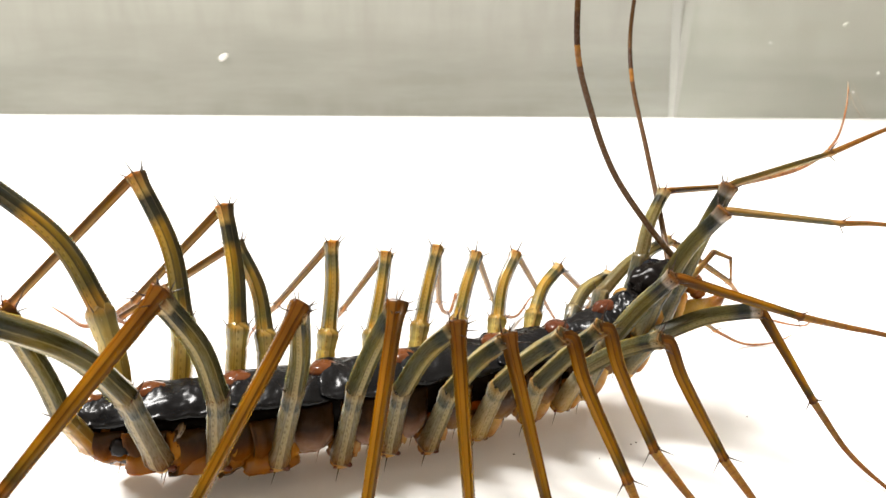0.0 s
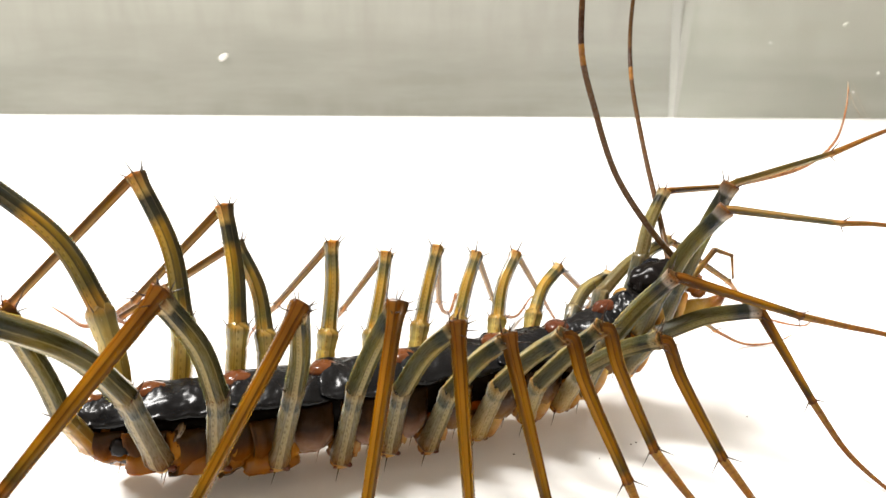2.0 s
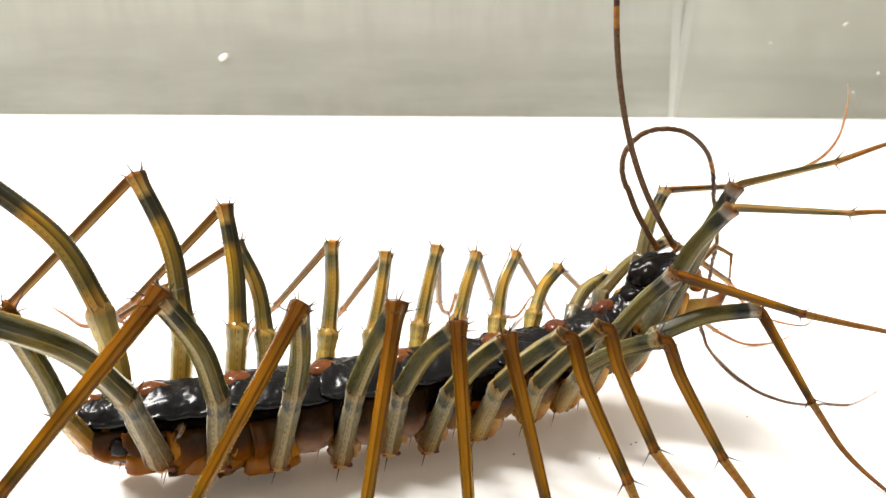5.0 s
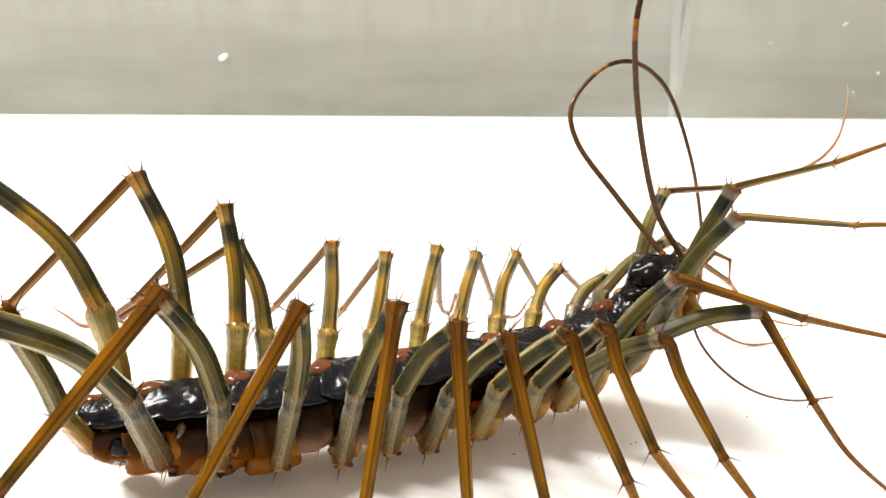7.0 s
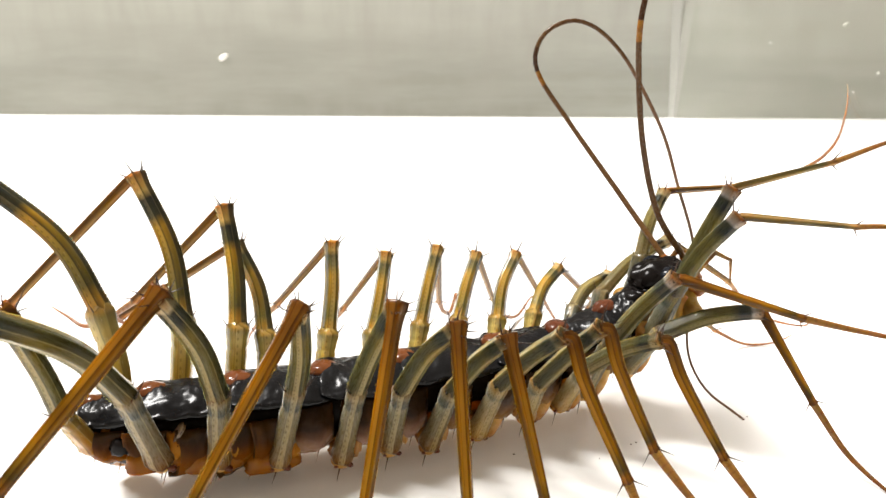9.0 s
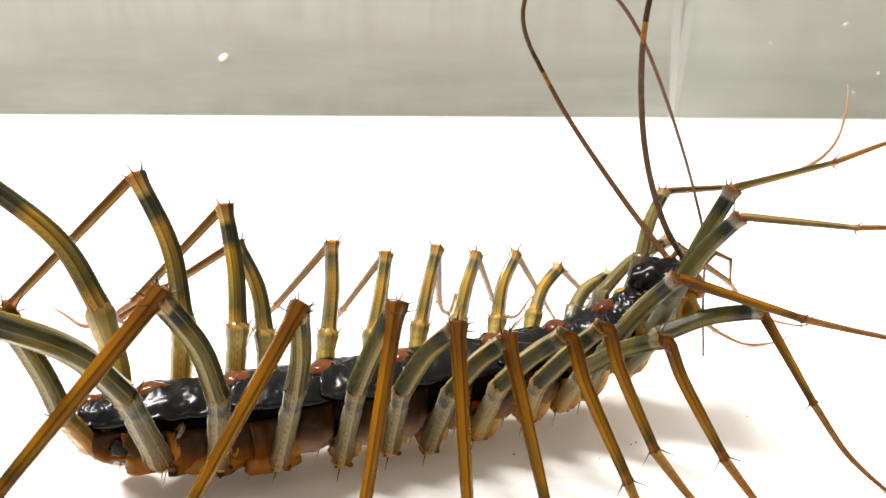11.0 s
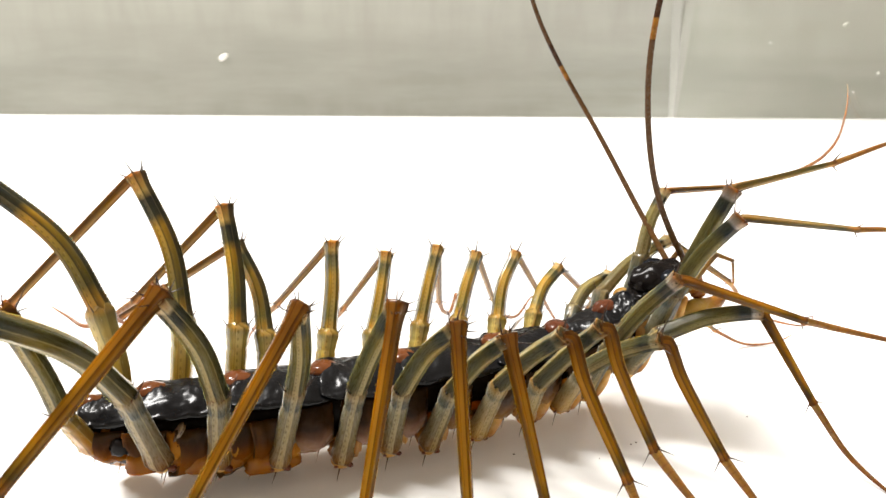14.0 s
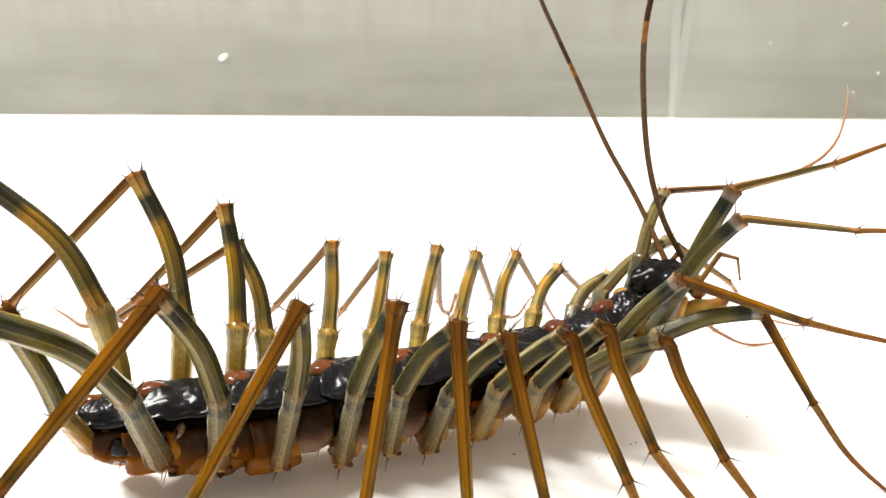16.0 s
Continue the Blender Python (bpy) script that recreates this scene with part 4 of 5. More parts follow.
F1 = leg('far', [(-31.1, 63.2, 5.5), (-31.1, 65.1, 10.4), (-32.5, 66.4, 16.7)], [(-32.5, 66.4, 16.7), (-35.6, 67.1, 23.2), (-42.5, 66.7, 30.3)], [(-42.5, 66.7, 30.3), (-54.1, 62.3, 25.4)], [(-54.1, 62.3, 25.4), (-60.0, 60.1, 10.2), (-67.2, 57.5, 0.2)], 1.2)
F2 = leg('far', [(-26.0, 64.7, 5.5), (-25.9, 66.4, 8.1), (-25.3, 67.9, 15.0)], [(-25.3, 67.9, 15.0), (-26.5, 70.2, 21.5), (-29.8, 72.3, 28.4)], [(-29.8, 72.3, 28.4), (-45.7, 74.1, 13.8)], [(-45.7, 74.1, 13.8), (-52.1, 75.4, 9.1), (-54.3, 75.7, 3.6), (-57.1, 76.1, 0.2)], 1.1)
F3 = leg('far', [(-21.0, 66.1, 5.5), (-20.8, 67.8, 8.5), (-20.4, 69.3, 13.6)], [(-20.4, 69.3, 13.6), (-20.8, 71.8, 18.5), (-22.1, 74.5, 24.6)], [(-22.1, 74.5, 24.6), (-34.4, 78.3, 12.3)], [(-34.4, 78.3, 12.3), (-37.3, 79.6, 9.9), (-37.1, 81.7, 8.0), (-35.7, 84.2, 7.7)], 1.05)
F4 = leg('far', [(-17.9, 67.0, 5.5), (-17.8, 68.7, 8.3), (-17.9, 70.0, 12.5)], [(-17.9, 70.0, 12.5), (-19.0, 72.8, 16.2), (-21.5, 75.2, 20.3)], [(-21.5, 75.2, 20.3), (-37.6, 81.6, 8.9)], [(-37.6, 81.6, 8.9), (-42.4, 82.3, 7.3), (-45.0, 83.6, 8.0), (-47.4, 85.0, 8.6)], 1)
F5 = leg('far', [(-12.3, 68.6, 5.5), (-12.2, 70.3, 8.5), (-11.8, 71.7, 11.7)], [(-11.8, 71.7, 11.7), (-11.6, 74.4, 15.6), (-11.8, 76.9, 19.8)], [(-11.8, 76.9, 19.8), (-19.8, 83.5, 9.5)], [(-19.8, 83.5, 9.5), (-23.2, 86.7, 5.4), (-25.4, 90.2, 1.7), (-25.7, 90.5, 0.7), (-26.1, 90.9, 0.2)], 1)
F6 = leg('far', [(-7.8, 69.8, 5.5), (-7.6, 71.6, 8.4), (-7.4, 73.0, 11.0)], [(-7.4, 73.0, 11.0), (-6.7, 75.8, 14.3), (-6.2, 78.5, 18.0)], [(-6.2, 78.5, 18.0), (-12.4, 86.6, 7.5)], [(-12.4, 86.6, 7.5), (-15.0, 90.1, 3.0), (-15.4, 90.6, 1.2), (-16.0, 91.4, 0.2)], 0.95)
F7 = leg('far', [(-3.0, 71.2, 5.5), (-2.8, 72.9, 8.7), (-2.4, 74.4, 11.3)], [(-2.4, 74.4, 11.3), (-1.6, 77.2, 14.7), (-0.6, 80.1, 18.1)], [(-0.6, 80.1, 18.1), (-0.5, 92.1, 6.1)], [(-0.5, 92.1, 6.1), (0.1, 94.3, 3.7), (1.0, 96.7, 2.6), (1.8, 100.0, 3.9), (1.9, 100.9, 1.6), (2.0, 102.1, 0.2)], 0.95)
F8 = leg('far', [(1.3, 72.4, 5.5), (1.5, 74.1, 8.9), (1.7, 75.6, 11.4)], [(1.7, 75.6, 11.4), (2.6, 78.4, 14.2), (3.8, 81.3, 16.9)], [(3.8, 81.3, 16.9), (6.6, 93.0, 6.1)], [(6.6, 93.0, 6.1), (8.0, 95.5, 2.8), (10.5, 99.4, 0.7), (13.2, 104.3, 1.6), (13.4, 104.6, 0.6), (13.5, 105.1, 0.2)], 0.93)
F9 = leg('far', [(5.5, 73.6, 5.5), (5.6, 75.3, 8.8), (6.0, 76.8, 10.9)], [(6.0, 76.8, 10.9), (6.7, 79.6, 13.7), (8.4, 82.7, 16.4)], [(8.4, 82.7, 16.4), (12.7, 92.7, 7.0)], [(12.7, 92.7, 7.0), (16.0, 98.1, 0.4), (16.7, 94.5, 0.4)], 0.93)
F10 = leg('far', [(9.5, 74.7, 5.5), (9.6, 76.4, 8.9), (10.1, 77.9, 11.0)], [(10.1, 77.9, 11.0), (11.4, 80.9, 12.8), (13.6, 83.6, 14.3)], [(13.6, 83.6, 14.3), (18.1, 92.2, 7.7)], [(18.1, 92.2, 7.7), (23.2, 100.0, 0.4)], 0.9)
F11 = leg('far', [(13.9, 76.0, 5.5), (14.1, 77.5, 9.5), (14.8, 79.3, 10.9)], [(14.8, 79.3, 10.9), (16.4, 81.8, 12.1), (19.8, 84.8, 12.8)], [(19.8, 84.8, 12.8), (19.3, 93.5, 4.6)], [(19.3, 93.5, 4.6), (21.7, 92.8, 0.4)], 0.9)
F12 = leg('far', [(17.1, 76.9, 5.5), (17.3, 78.2, 10.9), (17.9, 79.6, 12.7)], [(17.9, 79.6, 12.7), (21.5, 82.2, 15.4), (26.6, 85.2, 17.1)], [(26.6, 85.2, 17.1), (37.2, 92.4, 8.8)], [(37.2, 92.4, 8.8), (44.8, 98.7, 1.0), (50.1, 96.8, 0.4), (53.4, 100.4, 0.4)], 0.9)
F13 = leg('far', [(20.3, 77.8, 7.2), (20.8, 78.4, 13.2), (22.0, 79.5, 17.1)], [(22.0, 79.5, 17.1), (23.0, 81.1, 20.6), (24.9, 83.1, 23.7)], [(24.9, 83.1, 23.7), (34.0, 88.3, 22.7)], [(34.0, 88.3, 22.7), (44.2, 92.0, 24.0), (50.2, 97.0, 26.1), (53.2, 101.4, 29.4), (54.5, 104.4, 32.5)], 0.9)
F14 = leg('far', [(21.2, 78.1, 5.5), (21.8, 78.1, 11.2), (23.2, 79.0, 12.9)], [(23.2, 79.0, 12.9), (27.6, 82.4, 9.7), (31.0, 85.4, 7.2)], [(31.0, 85.4, 7.2), (35.2, 89.7, 3.1)], [(35.2, 89.7, 3.1), (40.1, 91.2, 0.4), (44.1, 91.7, 0.4), (47.8, 94.2, 0.4)], 0.7)

bm = fresh()
ball(bm, mm((-28.8, 58.2, 7.0)), (0.85 * MM, 0.6 * MM, 0.95 * MM), Matrix.Rotation(0.5, 3, "Y"), 10, 14, bumpy=0.3)
part("tail_stub", bm, head_skin, centipede, "small black knob by the last legs")

# ---- head ----
HEAD = mm((22.4, 75.7, 16.3))
head_turn = Matrix((AX, -NEAR_SIDE, (0, 0, 1))).transposed().to_4x4()
bm = fresh()
ball(bm, (0.1 * MM, 0, 0.05 * MM), (3.1 * MM, 2.25 * MM, 1.45 * MM), None, 28, 36, bumpy=0.2)
ball(bm, (-1.3 * MM, 0.85 * MM, 0.15 * MM), (1.3 * MM, 1.2 * MM, 1.15 * MM), None, 14, 20, bumpy=0.08)
ball(bm, (-1.3 * MM, -0.85 * MM, 0.15 * MM), (1.3 * MM, 1.2 * MM, 1.15 * MM), None, 14, 20, bumpy=0.08)
ball(bm, (2.2 * MM, 0.8 * MM, 0.3 * MM), (0.95 * MM, 0.8 * MM, 0.8 * MM), None, 12, 16, bumpy=0.15)
ball(bm, (2.2 * MM, -0.8 * MM, 0.3 * MM), (0.95 * MM, 0.8 * MM, 0.8 * MM), None, 12, 16, bumpy=0.15)
ball(bm, (-0.2 * MM, 0, -0.75 * MM), (2.9 * MM, 2.6 * MM, 0.45 * MM), None, 14, 30, bumpy=0.06)
head = part("head", bm, head_skin, centipede, "black glossy lobed head")
for s in (1, -1):
    bm = fresh()
    ball(bm, (0.5 * MM, 1.75 * s * MM, 0.3 * MM), (1.3 * MM, 1.12 * MM, 0.98 * MM), None, 18, 24)
    part("eye", bm, eye_skin, head, "dark blue compound eye")
for dx, r in ((-2.5, 1.7), (-3.3, 1.4)):
    bm = fresh()
    ball(bm, (dx * MM, 0, (-1.15 + 0.40 * (dx + 2.5)) * MM), (1.2 * MM, r * MM, 0.55 * MM), Matrix.Rotation(-0.34, 3, "Y"), 14, 24, bumpy=0.2)
    part("neck_ring", bm, head_skin, head)
bm = fresh()
ball(bm, (0.9 * MM, 0, -1.3 * MM), (1.9 * MM, 1.9 * MM, 1.1 * MM), None, 14, 20, bumpy=0.2)
ball(bm, (3.7 * MM, 0.8 * MM, -1.6 * MM), (1.0 * MM, 0.9 * MM, 1.3 * MM), None, 10, 14, bumpy=0.2)
ball(bm, (3.7 * MM, -0.8 * MM, -1.6 * MM), (1.0 * MM, 0.9 * MM, 1.3 * MM), None, 10, 14, bumpy=0.2)
ball(bm, (4.2 * MM, 0.8 * MM, -2.7 * MM), (0.95 * MM, 0.8 * MM, 0.9 * MM), None, 10, 14, bumpy=0.2)
ball(bm, (4.2 * MM, -0.8 * MM, -2.7 * MM), (0.95 * MM, 0.8 * MM, 0.9 * MM), None, 10, 14, bumpy=0.2)
part("maxilla", bm, mouth_skin, head, "red-brown mouth")
bm = fresh()
tube(bm, glide([(-2.6 * MM, 0, -4.6 * MM), (-0.6 * MM, 0, -3.6 * MM), (1.2 * MM, 0, -2.6 * MM)], 20), lambda f: MM * (1.9 - 0.6 * f), 20, flat=1.15)
part("claw_base", bm, claw_base_skin, head, "tan plate that carries the poison claws")


def claw(s):
    """A poison claw that points along +x from its root."""
    bm = fresh()
    line = glide([(-1.6 * MM, 0, -0.2 * MM), (2.0 * MM, 0, 0.3 * MM), (4.4 * MM, -0.1 * s * MM, 0.3 * MM), (6.2 * MM, -0.6 * s * MM, 0.9 * MM)], 30)
    tube(bm, line, lambda f: 1.15 * MM * (0.85 + 0.25 * math.sin(2.6 * f) - 0.98 * max(0, f - 0.35) ** 0.9 * 1.15 + 0.06 * math.cos(16 * f)) if f < 0.97 else 0.12 * MM, 14)
    spike(bm, line[6] + Vector((0, 0.6 * s * MM, -0.5 * MM)), Vector((0.8, 0.3 * s, -0.5)).normalized(), 1.4 * MM, 0.06 * MM, (0.9, 1.0))
    return part("poison_claw", bm, claw_skin, centipede, "tan curved poison claw with dark tip")


def palp(s):
    bm = fresh()
    pts = [Vector(p) * MM for p in ((-1.6, 0, -1.9), (1.7, 0, 2.0), (3.9, 0, 1.0), (4.3, 0, -1.6))]
    for a, b, r in zip(pts, pts[1:], (0.36, 0.27, 0.18)):
        tube(bm, glide([a, b], 10), lambda f: MM * (r - 0.08 * f + 0.05 * math.exp(-((f - 1) / 0.1) ** 2)), 10)
        spike(bm, b, (b - a).normalized().cross(Vector((0, 1, 0))) * -1, 1.1 * MM, 0.05 * MM, (0.3, 0.4))
    return part("palp", bm, palp_skin, centipede, "thin jointed brown palp")


claw_near, claw_far, palp_near, palp_far = claw(-1), claw(1), palp(-1), palp(1)

# ---- antennae: rigid rings on a bending line ----
LINKS, REACH = 98, 91.9 * MM


def antenna(side):
    bm = fresh()
    ball(bm, (0, 0, 0), (0.42 * MM, 0.42 * MM, 0.42 * MM), None, 8, 12)
    base = part("antenna", bm, mouth_skin, centipede, "long thin banded brown feeler")
    links = []
    step = REACH / LINKS
    for i in range(LINKS):
        f = i / LINKS
        bm = fresh()
        r0, r1 = (MM * (0.125 + 0.215 * (1 - g) ** 1.1) for g in (f, f + 1 / LINKS))
        tube(bm, [Vector((step * (-0.03 + 1.06 * j / 6), 0, 0)) for j in range(7)], lambda g: r0 + (r1 - r0) * g, 10)
        links.append(part("antenna_ring", bm, antenna_mark if i in (26, 27) else antenna_dark if 27 < i < 31 else antenna_root if i < 5 else antenna_skin if i < 46 else antenna_thin, base))
    return base, links


near_bends, far_bends = {}, {}
near_bends[0] = [(24.0, 74.9, 18.9), (20.9, 73.4, 22.5), (16.3, 71.5, 28.8), (13.4, 70.1, 35.2), (11.8, 69.0, 40.2), (11.5, 69.0, 46.4)]
near_bends[1.5] = [(24.1, 74.9, 18.7), (21.0, 73.5, 22.3), (16.6, 71.6, 28.5), (13.9, 70.2, 35.2), (12.3, 69.2, 40.2), (12.1, 69.1, 46.4)]
near_bends[2.0] = [(24.1, 74.9, 18.8), (21.0, 73.5, 22.3), (16.6, 71.6, 28.5), (13.8, 70.2, 35.2), (12.2, 69.2, 40.1), (11.9, 69.1, 46.4)]
near_bends[2.4] = [(24.0, 74.9, 19.3), (20.9, 73.4, 22.3), (16.6, 71.6, 28.5), (13.7, 70.2, 35.2), (11.8, 69.1, 40.1), (11.4, 69.0, 46.4)]
near_bends[2.6] = [(23.8, 74.8, 20.1), (20.8, 73.4, 23.4), (16.5, 71.6, 29.6), (13.4, 70.1, 35.7), (11.6, 69.0, 41.5), (11.1, 68.9, 47.3)]
near_bends[2.8] = [(23.6, 74.8, 20.8), (20.7, 73.4, 23.7), (16.5, 71.6, 29.9), (13.1, 70.0, 36.8), (11.1, 68.9, 42.4), (10.8, 68.8, 47.7)]
near_bends[3.0] = [(23.6, 74.8, 20.8), (20.7, 73.4, 23.7), (16.8, 71.7, 29.6), (13.7, 70.2, 35.7), (11.5, 69.0, 43.1), (11.2, 68.9, 48.6)]
near_bends[3.2] = [(23.8, 74.8, 20.3), (20.7, 73.4, 24.3), (17.1, 71.7, 29.6), (14.8, 70.5, 35.7), (13.3, 69.5, 43.6), (12.9, 69.4, 49.1)]
near_bends[3.4] = [(23.9, 74.9, 20.4), (21.2, 73.5, 25.1), (19.0, 72.3, 30.5), (17.5, 71.3, 37.1), (17.0, 70.5, 44.5), (17.2, 70.6, 49.6)]
near_bends[3.5] = [(24.0, 74.9, 20.7), (21.1, 73.5, 26.3), (18.9, 72.3, 32.7), (18.0, 71.4, 38.6), (18.0, 70.8, 44.8), (18.4, 70.9, 50.0)]
near_bends[3.6] = [(24.1, 74.9, 20.4), (21.4, 73.6, 25.7), (19.6, 72.4, 32.2), (18.8, 71.6, 38.6), (18.8, 71.0, 44.5), (19.7, 71.3, 50.0)]
near_bends[3.7] = [(23.9, 74.9, 20.4), (20.5, 73.3, 26.0), (18.0, 72.0, 33.3), (16.8, 71.1, 39.7), (16.6, 70.4, 44.5), (16.9, 70.5, 50.0)]
near_bends[3.8] = [(22.9, 74.6, 20.8), (18.7, 72.8, 25.9), (15.2, 71.2, 31.9), (12.7, 69.9, 38.3), (11.4, 68.9, 43.7), (10.6, 68.7, 49.1)]
near_bends[3.9] = [(22.5, 74.5, 21.3), (18.4, 72.7, 25.6), (14.1, 70.9, 31.9), (11.2, 69.5, 37.4), (9.1, 68.3, 42.8), (8.6, 68.2, 48.2)]
near_bends[4.0] = [(22.9, 74.6, 21.3), (19.4, 73.0, 24.7), (15.6, 71.3, 30.2), (12.6, 69.9, 36.3), (10.5, 68.7, 43.1), (10.2, 68.6, 48.6)]
near_bends[4.2] = [(23.4, 74.7, 20.8), (20.7, 73.4, 24.3), (17.6, 71.9, 30.6), (15.5, 70.7, 37.2), (14.4, 69.8, 43.9), (14.1, 69.7, 49.1)]
near_bends[6.3] = [(25.2, 75.2, 18.7), (22.0, 73.7, 23.6), (19.1, 72.3, 30.0), (17.3, 71.2, 37.1), (16.6, 70.4, 43.0), (16.8, 70.5, 47.3)]
near_bends[7.0] = [(25.0, 75.2, 18.8), (21.6, 73.6, 23.9), (19.4, 72.4, 30.0), (17.7, 71.3, 37.1), (17.1, 70.6, 42.9), (17.9, 70.8, 47.3)]
near_bends[8.0] = [(25.3, 75.3, 18.7), (21.6, 73.6, 24.5), (19.1, 72.3, 30.0), (17.6, 71.3, 36.1), (17.1, 70.6, 42.9), (17.7, 70.7, 46.9)]
near_bends[9.0] = [(25.2, 75.2, 18.7), (21.6, 73.6, 23.9), (19.3, 72.4, 30.5), (18.0, 71.4, 37.1), (17.5, 70.7, 42.7), (18.3, 70.9, 47.3)]
near_bends[11.3] = [(25.3, 75.3, 18.4), (22.4, 73.8, 22.6), (19.7, 72.5, 29.4), (18.3, 71.5, 36.0), (17.9, 70.8, 42.7), (18.7, 71.0, 47.3)]
near_bends[12.5] = [(25.1, 75.2, 18.6), (22.0, 73.7, 23.3), (19.7, 72.5, 29.4), (18.4, 71.5, 36.0), (18.0, 70.8, 42.7), (19.0, 71.1, 47.3)]
near_bends[14.5] = [(25.3, 75.3, 18.4), (22.3, 73.8, 23.2), (20.1, 72.6, 29.4), (18.9, 71.7, 37.0), (18.8, 71.0, 42.1), (19.8, 71.3, 47.3)]
near_bends[16] = [(25.3, 75.3, 18.4), (22.3, 73.8, 23.2), (19.9, 72.5, 29.4), (18.4, 71.5, 37.1), (18.0, 70.8, 42.1), (18.7, 71.0, 47.3)]
far_bends[0] = [(24.4, 77.5, 17.2), (24.5, 82.6, 21.0), (24.0, 88.6, 26.8), (23.1, 95.2, 34.4), (23.3, 98.8, 39.5), (23.6, 98.9, 46.1)]
far_bends[1.5] = [(24.4, 77.5, 17.2), (24.3, 82.6, 21.0), (23.6, 88.7, 26.8), (22.9, 95.1, 34.4), (23.1, 98.8, 39.5), (23.1, 98.8, 46.1)]
far_bends[2.2] = [(24.4, 77.5, 17.4), (24.3, 82.4, 21.1), (23.7, 88.5, 26.8), (23.0, 94.9, 34.4), (23.3, 98.7, 39.5), (23.4, 98.8, 46.1)]
far_bends[2.4] = [(24.8, 77.6, 17.8), (23.9, 78.9, 24.1), (23.0, 80.0, 30.0), (22.3, 81.2, 36.3), (21.4, 82.1, 44.1), (20.2, 81.8, 49.5)]
far_bends[2.5] = [(24.7, 77.6, 18.8), (25.5, 79.3, 25.2), (26.6, 81.3, 32.8), (27.4, 82.4, 36.7), (29.2, 84.2, 44.1), (30.3, 84.6, 50.6)]
far_bends[2.6] = [(24.6, 77.6, 19.5), (26.1, 78.9, 22.9), (29.0, 80.8, 27.9), (33.1, 83.6, 34.1), (34.8, 85.2, 39.4), (36.7, 86.4, 44.0), (39.0, 87.0, 50.1)]
far_bends[2.7] = [(24.4, 77.5, 20.1), (26.7, 79.2, 24.1), (30.2, 81.5, 28.8), (34.6, 83.9, 32.6), (37.0, 85.9, 38.8), (38.4, 86.9, 44.0), (38.6, 86.9, 49.1)]
far_bends[2.8] = [(24.1, 77.4, 20.8), (26.8, 78.7, 24.8), (31.1, 80.7, 29.3), (35.7, 82.6, 31.9), (38.4, 84.0, 37.7), (39.7, 84.7, 42.9), (39.5, 84.7, 52.2), (36.3, 82.5, 65.5), (29.3, 79.8, 69.9), (25.9, 77.9, 60.2), (24.8, 77.6, 43.8), (23.2, 77.2, 40.1)]
far_bends[3.0] = [(24.2, 77.4, 20.5), (26.8, 78.7, 24.2), (30.4, 80.2, 29.0), (35.3, 82.3, 31.7), (37.8, 83.5, 37.2), (40.4, 84.6, 44.0), (40.6, 84.7, 52.2), (36.7, 82.4, 65.5), (31.1, 80.2, 69.7), (30.0, 78.9, 59.0), (30.8, 79.2, 44.8), (27.9, 78.4, 43.4), (25.4, 77.8, 41.0)]
far_bends[3.2] = [(23.2, 77.2, 21.2), (23.5, 78.3, 25.6), (25.2, 80.3, 32.4), (27.8, 82.2, 37.3), (27.5, 83.6, 44.1), (25.7, 83.3, 52.1)]
far_bends[3.4] = [(24.8, 77.6, 20.4), (27.7, 79.6, 24.8), (30.9, 81.6, 28.7), (35.6, 84.1, 32.6), (37.8, 86.0, 38.1), (40.2, 87.4, 44.0), (41.8, 87.8, 50.2)]
far_bends[3.5] = [(24.9, 77.6, 20.1), (27.7, 79.5, 23.9), (31.7, 81.9, 28.1), (37.4, 84.8, 31.8), (39.7, 86.6, 36.8), (41.4, 87.7, 44.0), (43.0, 88.2, 50.8)]
far_bends[3.6] = [(25.2, 77.7, 19.7), (29.3, 79.9, 22.5), (35.7, 83.2, 25.5), (42.5, 86.5, 27.3), (46.0, 88.7, 32.2), (47.7, 89.5, 37.7), (46.3, 89.1, 43.9), (42.6, 87.4, 50.7)]
far_bends[3.7] = [(25.6, 77.9, 19.4), (31.3, 78.9, 18.0), (38.0, 80.9, 15.9), (45.0, 83.0, 14.8), (48.5, 83.8, 18.7), (49.1, 83.2, 24.2), (46.7, 81.2, 31.6), (41.2, 77.4, 40.1), (36.5, 73.8, 44.4), (31.1, 70.0, 48.2)]
far_bends[3.8] = [(24.6, 77.6, 19.8), (26.2, 76.7, 19.1), (28.8, 77.2, 16.4), (32.0, 78.3, 11.1), (34.5, 78.8, 8.0), (36.9, 78.9, 7.2), (39.7, 79.4, 9.3), (44.0, 80.8, 14.3), (45.3, 80.1, 21.2), (43.4, 77.9, 31.6), (39.9, 74.0, 44.4), (38.4, 72.0, 48.2)]
far_bends[3.9] = [(21.8, 76.8, 21.0), (22.5, 76.7, 23.8), (24.6, 77.0, 23.8), (27.2, 77.4, 20.8), (33.5, 91.5, 10.7), (28.6, 77.0, 11.8), (31.7, 76.4, 8.5), (35.4, 76.1, 8.0), (38.7, 75.8, 9.6), (41.0, 75.1, 12.6), (41.5, 73.7, 19.6), (40.8, 72.2, 31.1), (38.5, 70.4, 44.5)]
far_bends[4.0] = [(21.9, 76.8, 20.4), (20.1, 76.3, 23.1), (19.8, 76.1, 25.5), (22.4, 76.8, 27.0), (25.5, 77.6, 25.7), (27.5, 78.4, 21.2), (32.7, 91.1, 9.3), (27.1, 76.7, 9.2), (29.4, 75.8, 4.7), (33.4, 75.4, 2.1), (37.2, 75.0, 3.3), (39.1, 74.1, 7.0), (41.0, 73.4, 14.7), (40.7, 72.2, 22.0), (38.7, 70.4, 28.8)]
